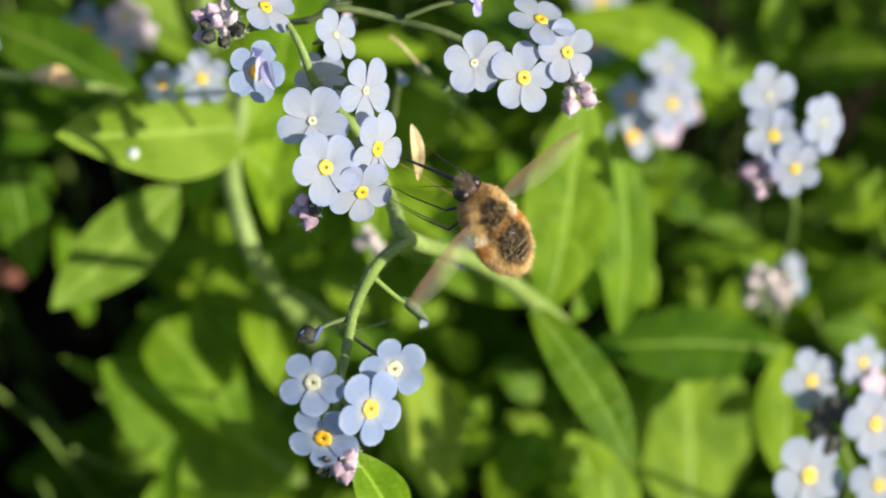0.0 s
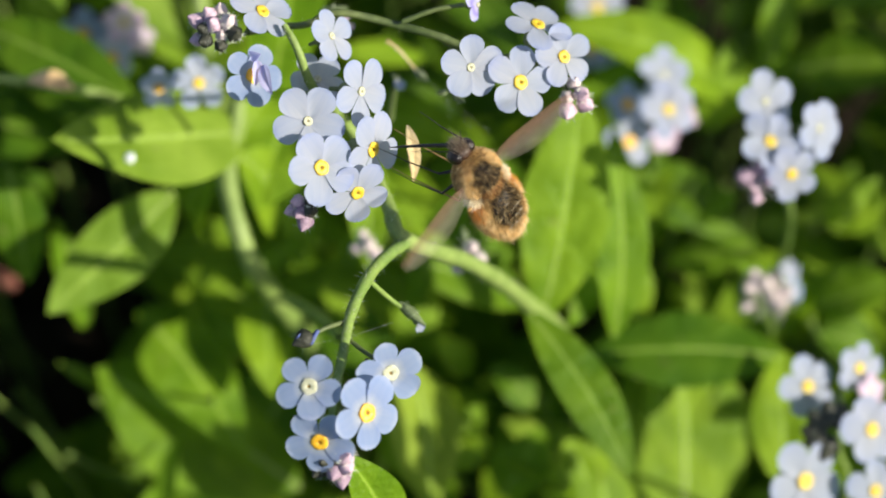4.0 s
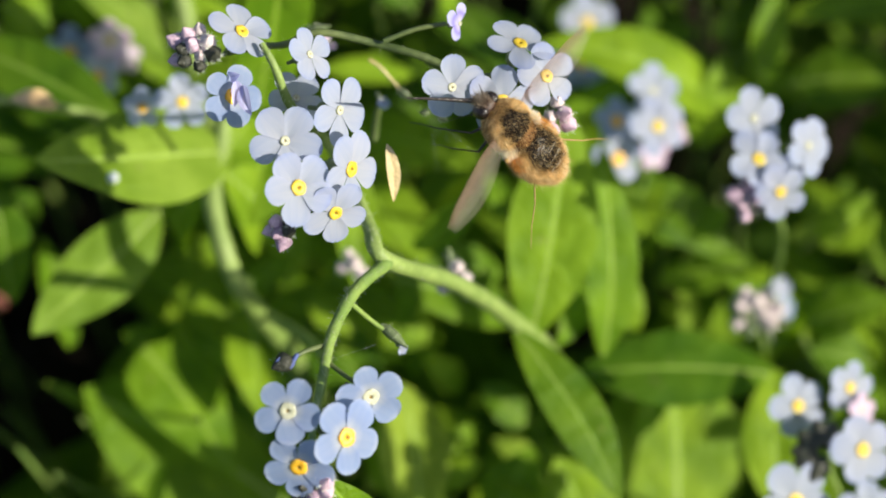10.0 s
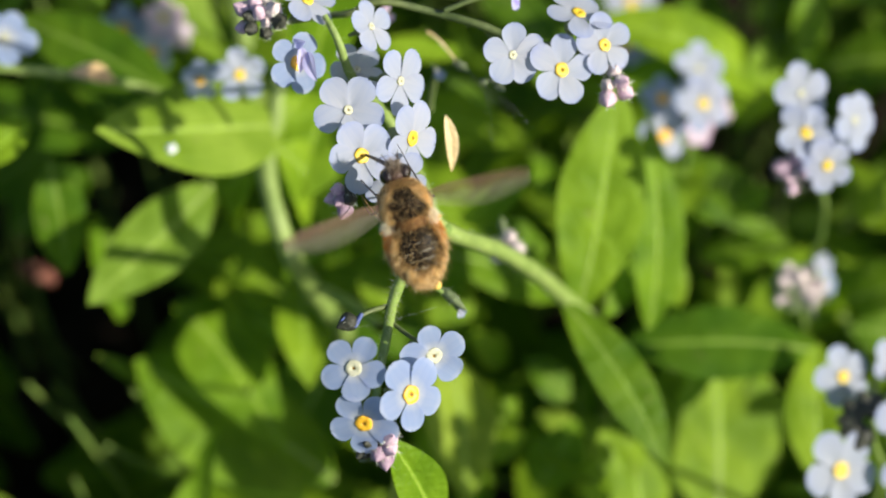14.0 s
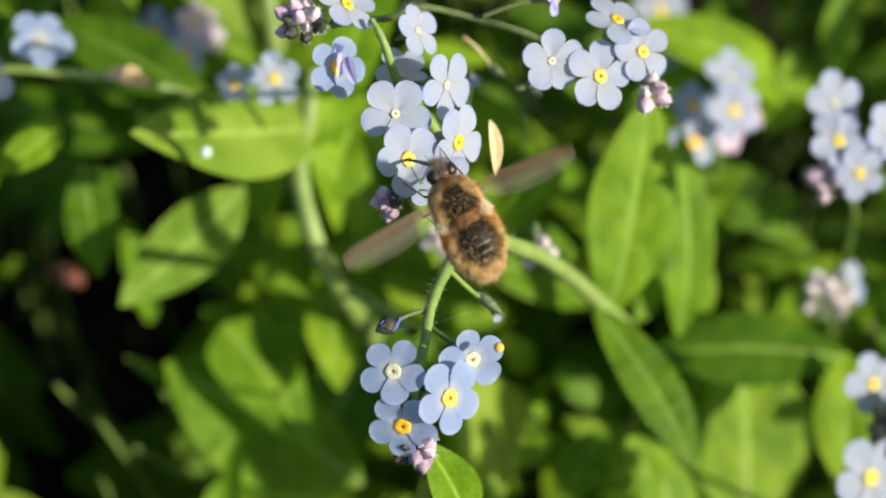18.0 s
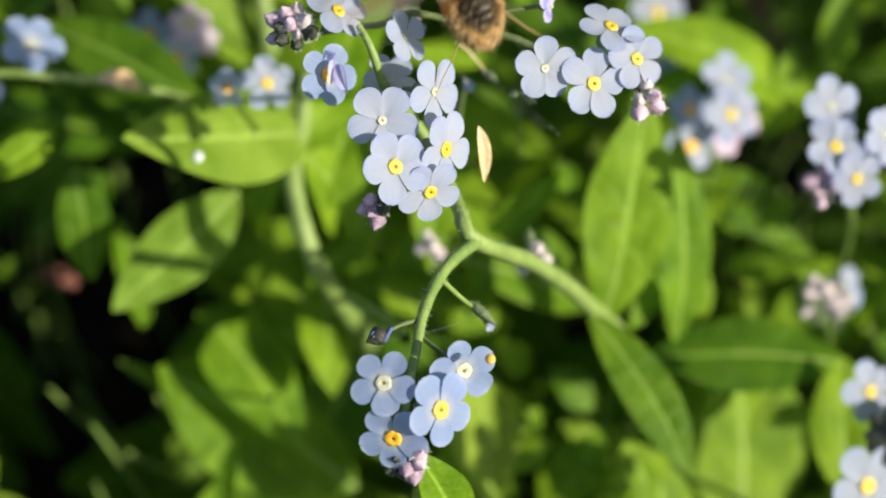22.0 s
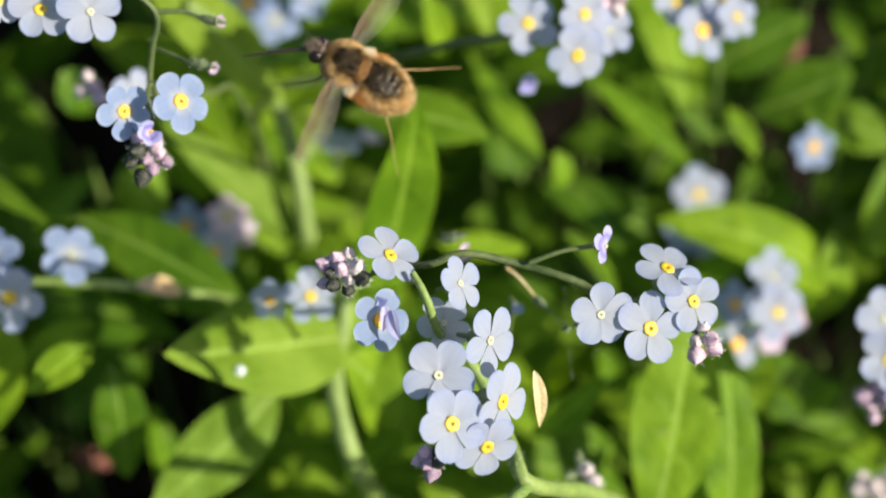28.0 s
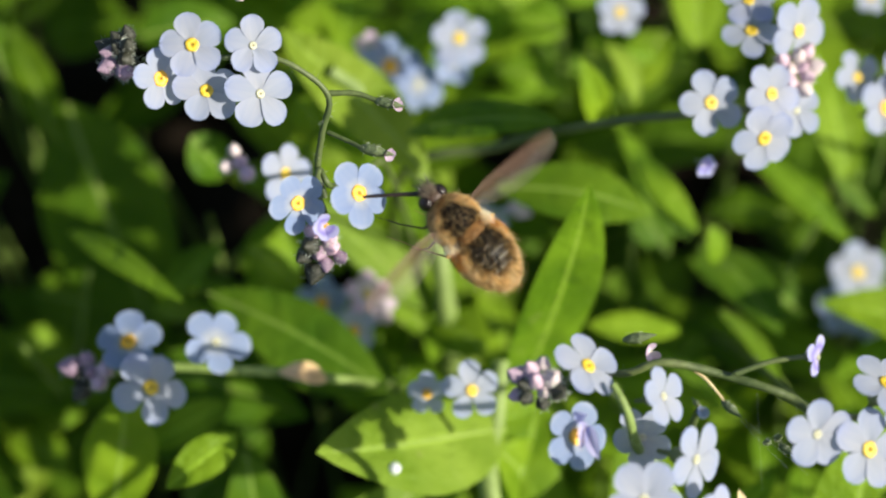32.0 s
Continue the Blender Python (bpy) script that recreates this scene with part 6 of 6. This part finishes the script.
    # the proboscis swings towards the throat of the flower it drinks from
    walk(proboscis, [
        (0, pose(-0.0001, 0.007, -0.0007, -84.6, 28.1, -56.7)),
        (0.5, pose(-0.0001, 0.007, -0.0007, -83.9, 29.2, -51.8)),
        (1, pose(-0.0001, 0.007, -0.0007, -80.3, 30.9, -40.0)),
        (1.5, pose(-0.0001, 0.007, -0.0007, -88.2, 31.4, -37.3)),
        (2, pose(-0.0001, 0.007, -0.0007, -87.1, 32.2, -28.7)),
        (2.5, pose(-0.0001, 0.007, -0.0007, -98.0, 28.1, -52.6)),
        (3, pose(-0.0001, 0.007, -0.0007, -102.3, 21.7, -68.9)),
        (3.5, pose(-0.0001, 0.007, -0.0007, -116.9, 9.5, -95.4)),
        (5.5, pose(-0.0001, 0.007, -0.0007, -92.8, 31.8, -31.8)),
        (6, pose(-0.0001, 0.007, -0.0007, -93.4, 27.9, -48.4)),
        (6.5, pose(-0.0001, 0.007, -0.0007, -90.5, 31.6, -30.9)),
        (7, pose(-0.0001, 0.007, -0.0007, -78.2, 32.0, -10.8)),
        (7.5, pose(-0.0001, 0.007, -0.0007, -67.6, 27.7, 14.3)),
        (8, pose(-0.0001, 0.007, -0.0007, -82.3, 32.4, -21.3)),
        (8.5, pose(-0.0001, 0.007, -0.0007, -70.8, 30.6, 0.8)),
        (9, pose(-0.0001, 0.007, -0.0007, -54.8, 16.3, 43.7)),
        (9.5, pose(-0.0001, 0.007, -0.0007, -4.9, 24.0, 38.1)),
        (10, pose(-0.0001, 0.007, -0.0007, -10.6, 21.6, 31.9)),
        (10.5, pose(-0.0001, 0.007, -0.0007, -13.4, 17.3, 30.9)),
        (11, pose(-0.0001, 0.007, -0.0007, -13.4, 17.3, 30.9)),
        (11.5, pose(-0.0001, 0.007, -0.0007, 7.1, 13.2, 49.5)),
        (12, pose(-0.0001, 0.007, -0.0007, -9.9, 18.4, 22.4)),
        (12.5, pose(-0.0001, 0.007, -0.0007, -51.0, 19.6, 4.0)),
        (13, pose(-0.0001, 0.007, -0.0007, -61.3, 19.1, 12.6)),
        (13.5, pose(-0.0001, 0.007, -0.0007, -70.1, 19.5, -0.5)),
        (14, pose(-0.0001, 0.007, -0.0007, -70.5, 19.3, 4.8)),
        (14.5, pose(-0.0001, 0.007, -0.0007, -71.6, -10.8, 123.1)),
        (16.5, pose(-0.0001, 0.007, -0.0007, -77.6, 16.5, -30.6)),
        (17.5, pose(-0.0001, 0.007, -0.0007, -57.3, 16.6, 29.2)),
        (18, pose(-0.0001, 0.007, -0.0007, -72.8, 18.7, 1.9)),
        (19, pose(-0.0001, 0.007, -0.0007, -63.7, 15.7, 33.0)),
        (19.5, pose(-0.0001, 0.007, -0.0007, -70.0, 18.4, -6.1)),
        (20, pose(-0.0001, 0.007, -0.0007, -53.0, 10.9, 54.4)),
        (20.5, pose(-0.0001, 0.007, -0.0007, -47.1, 10.2, 56.9)),
        (20.8, pose(-0.0001, 0.007, -0.0007, -14.3, 15.8, 30.7)),
        (21, pose(-0.0001, 0.007, -0.0007, -14.3, 15.8, 30.7)),
        (21.2, pose(-0.0001, 0.007, -0.0007, -14.3, 15.8, 30.7)),
        (21.4, pose(-0.0001, 0.007, -0.0007, -14.4, 15.7, 30.7)),
        (21.6, pose(-0.0001, 0.007, -0.0007, -14.4, 15.7, 30.7)),
        (21.8, pose(-0.0001, 0.007, -0.0007, -14.4, 15.7, 30.7)),
        (22, pose(-0.0001, 0.007, -0.0007, -14.4, 15.7, 30.7)),
        (22.3, pose(-0.0001, 0.007, -0.0007, -14.4, 15.6, 30.6)),
        (22.7, pose(-0.0001, 0.007, -0.0007, -19.7, 6.7, 29.6)),
        (23, pose(-0.0001, 0.007, -0.0007, -23.5, -0.0, 29.4)),
        (23.2, pose(-0.0001, 0.007, -0.0007, -24.5, 2.9, 32.0)),
        (23.4, pose(-0.0001, 0.007, -0.0007, -25.0, 5.7, 34.7)),
        (23.6, pose(-0.0001, 0.007, -0.0007, -83.2, 5.6, 35.2)),
        (24, pose(-0.0001, 0.007, -0.0007, -79.7, 3.2, -9.2)),
        (24.5, pose(-0.0001, 0.007, -0.0007, -84.5, 2.7, -16.5)),
        (25, pose(-0.0001, 0.007, -0.0007, -79.2, 4.0, 1.7)),
        (25.5, pose(-0.0001, 0.007, -0.0007, -76.9, 2.6, -18.4)),
        (26.2, pose(-0.0001, 0.007, -0.0007, -20.1, 6.1, 29.6)),
        (26.9, pose(-0.0001, 0.007, -0.0007, -16.5, 12.2, 30.1)),
        (27.5, pose(-0.0001, 0.007, -0.0007, -13.4, 17.3, 30.9)),
        (27.8, pose(-0.0001, 0.007, -0.0007, -13.4, 17.3, 30.9)),
        (28, pose(-0.0001, 0.007, -0.0007, -13.4, 17.3, 30.9)),
        (28.3, pose(-0.0001, 0.007, -0.0007, -13.4, 17.3, 30.9)),
        (28.6, pose(-0.0001, 0.007, -0.0007, -7.5, 16.5, 35.6)),
        (29, pose(-0.0001, 0.007, -0.0007, -15.2, 16.3, 36.6)),
        (29.5, pose(-0.0001, 0.007, -0.0007, -16.1, 17.6, 29.4)),
        (30, pose(-0.0001, 0.007, -0.0007, -16.8, 12.2, 53.5)),
        (30.5, pose(-0.0001, 0.007, -0.0007, -14.4, 15.0, 42.8)),
        (31, pose(-0.0001, 0.007, -0.0007, -14.7, 13.3, 49.5)),
        (31.5, pose(-0.0001, 0.007, -0.0007, -10.7, 14.1, 46.3)),
        (32, pose(-0.0001, 0.007, -0.0007, -12.2, 14.2, 45.9)),
    ])
    beat = random.Random(21)
    angles = [beat.choice((-1, 1)) * beat.uniform(8, 42) + 8 for _ in range(961)]
    for i in range(0, 961, 30):  # mid-stroke
        angles[max(i - 1, 0)], angles[min(i + 1, 960)], angles[i] = -16, 30, 6
    for w, sx in zip(wings, (-1, 1)):
        at = w.location / MM
        walk(w, [(i / 30, pose(at.x * MM, at.y * MM, at.z * MM, 0, -sx * a, sx * (-7 + 0.4 * a))) for i, a in enumerate(angles)])
    # hind legs trail while it flies from flower to flower
    trail = ((0, 0), (9.3, 0), (9.5, 52), (9.7, 102), (11.5, 102), (11.75, 52), (12, 0), (20.5, 0), (20.65, 52), (20.8, 102), (22.7, 102), (22.9, 52), (23.1, 0), (25.8, 0), (26.3, 52), (26.9, 102), (28.6, 102), (28.8, 52), (29, 0), (32, 0))
    for hind, sx in zip(hind_legs, (-1, 1)):
        hip = Matrix.Translation(Vector((sx * 1.1, 1.6, -1.7)) * MM)
        back = Vector((sx * 1.3 - 2.1, 5.3, -13.3 - 0.5 * sx)).rotation_difference(Vector((sx * 0.50, -0.84, -0.12)))
        walk(hind, [(t, hip @ Matrix.Identity(3).to_quaternion().slerp(back, a / 102).to_matrix().to_4x4() @ hip.inverted()) for t, a in trail])
    # a droplet gathers at the tail, falls, and stays on a petal below
    walk(droplet, [
        (0, Matrix.Translation(Vector((6.4, -6.4, 208.7)) * MM)),
        (0.5, Matrix.Translation(Vector((6.0, -5.6, 208.4)) * MM)),
        (1, Matrix.Translation(Vector((5.8, -4.4, 208.1)) * MM)),
        (1.5, Matrix.Translation(Vector((7.3, -3.5, 209.7)) * MM)),
        (2, Matrix.Translation(Vector((8.1, -3.0, 210.3)) * MM)),
        (2.5, Matrix.Translation(Vector((7.6, -3.5, 210.5)) * MM)),
        (3, Matrix.Translation(Vector((6.2, -3.6, 210.5)) * MM)),
        (3.5, Matrix.Translation(Vector((6.1, -2.4, 210.9)) * MM)),
        (5.5, Matrix.Translation(Vector((6.5, -2.0, 210.3)) * MM)),
        (6, Matrix.Translation(Vector((6.2, -3.2, 209.8)) * MM)),
        (6.5, Matrix.Translation(Vector((6.8, -2.3, 210.2)) * MM)),
        (7, Matrix.Translation(Vector((7.7, -2.3, 210.0)) * MM)),
        (7.5, Matrix.Translation(Vector((7.8, -1.8, 210.3)) * MM)),
        (8, Matrix.Translation(Vector((7.2, -2.7, 209.7)) * MM)),
        (8.5, Matrix.Translation(Vector((7.9, -2.2, 209.7)) * MM)),
        (9, Matrix.Translation(Vector((7.4, -0.9, 209.9)) * MM)),
        (9.5, Matrix.Translation(Vector((9.1, 1.2, 211.1)) * MM)),
        (10, Matrix.Translation(Vector((13.5, 6.0, 213.6)) * MM)),
        (10.5, Matrix.Translation(Vector((4.9, 6.3, 213.5)) * MM)),
        (11, Matrix.Translation(Vector((-0.4, -0.0, 211.6)) * MM)),
        (11.5, Matrix.Translation(Vector((-1.1, -8.1, 211.5)) * MM)),
        (12, Matrix.Translation(Vector((-4.2, -10.0, 212.6)) * MM)),
        (12.5, Matrix.Translation(Vector((-5.8, -11.1, 214.9)) * MM)),
    ] + [(t, Matrix.Translation(Vector(v) * MM)) for t, v in (
        (13, (-6.1, -15.2, 209.4)),
        (13.5, (-5.7, -15.2, 210.3)),
        (14.5, (-5.4, -14.7, 211.9)),
        (16.5, (-5.2, -14.3, 212.0)),
        (17.05, (-4.8, -16.5, 211.1)),
        (17.3, (-2.8, -23.0, 212.5)),
        (32, (-2.8, -23.0, 212.5)))])
    base = main.location.copy()
    walk(main, [(t, pose(base.x, base.y, base.z, -dy, dx, 0)) for t, dx, dy in (
        (0, 0.031, -0.070),
        (0.5, 0.066, 0.035),
        (1, 0.029, 0.027),
        (1.5, 0.014, 0.078),
        (2, 0.053, 0.093),
        (2.5, 0.076, 0.050),
        (3, -0.070, -0.022),
        (3.5, -0.005, 0.049),
        (5.5, 0.002, -0.013),
        (6, -0.067, -0.078),
        (6.5, 0.030, -0.034),
        (7, 0.097, 0.030),
        (7.5, 0.091, 0.012),
        (8, 0.039, -0.066),
        (8.5, 0.166, 0.014),
        (9, -0.010, -0.040),
        (9.5, 0.019, 0.164),
        (10, -0.065, 0.104),
        (10.5, -0.148, 0.047),
        (16.5, -0.043, -0.121),
        (17, 0.063, -0.157),
        (17.5, 0.198, -0.098),
        (18, 0.089, -0.023),
        (18.5, -0.119, -0.207),
        (19, 0.212, -0.005),
        (19.5, -0.045, -0.155),
        (20, 0.074, -0.023),
        (20.5, -0.011, 0.063),
        (21, -0.011, 0.106),
        (21.5, -0.150, -0.058),
        (22, -0.045, 0.036),
        (22.5, -0.114, -0.032),
        (23, -0.109, 0.006),
        (23.5, -0.021, 0.030),
        (24, -0.084, -0.003),
        (24.5, -0.135, 0.035),
        (25, -0.124, -0.001),
        (25.5, -0.074, 0.049),
        (27.5, -0.032, -0.028),
        (28, 0.008, -0.039),
        (28.5, -0.059, -0.073),
        (32, 0.000, 0.000),
    )])


motions()
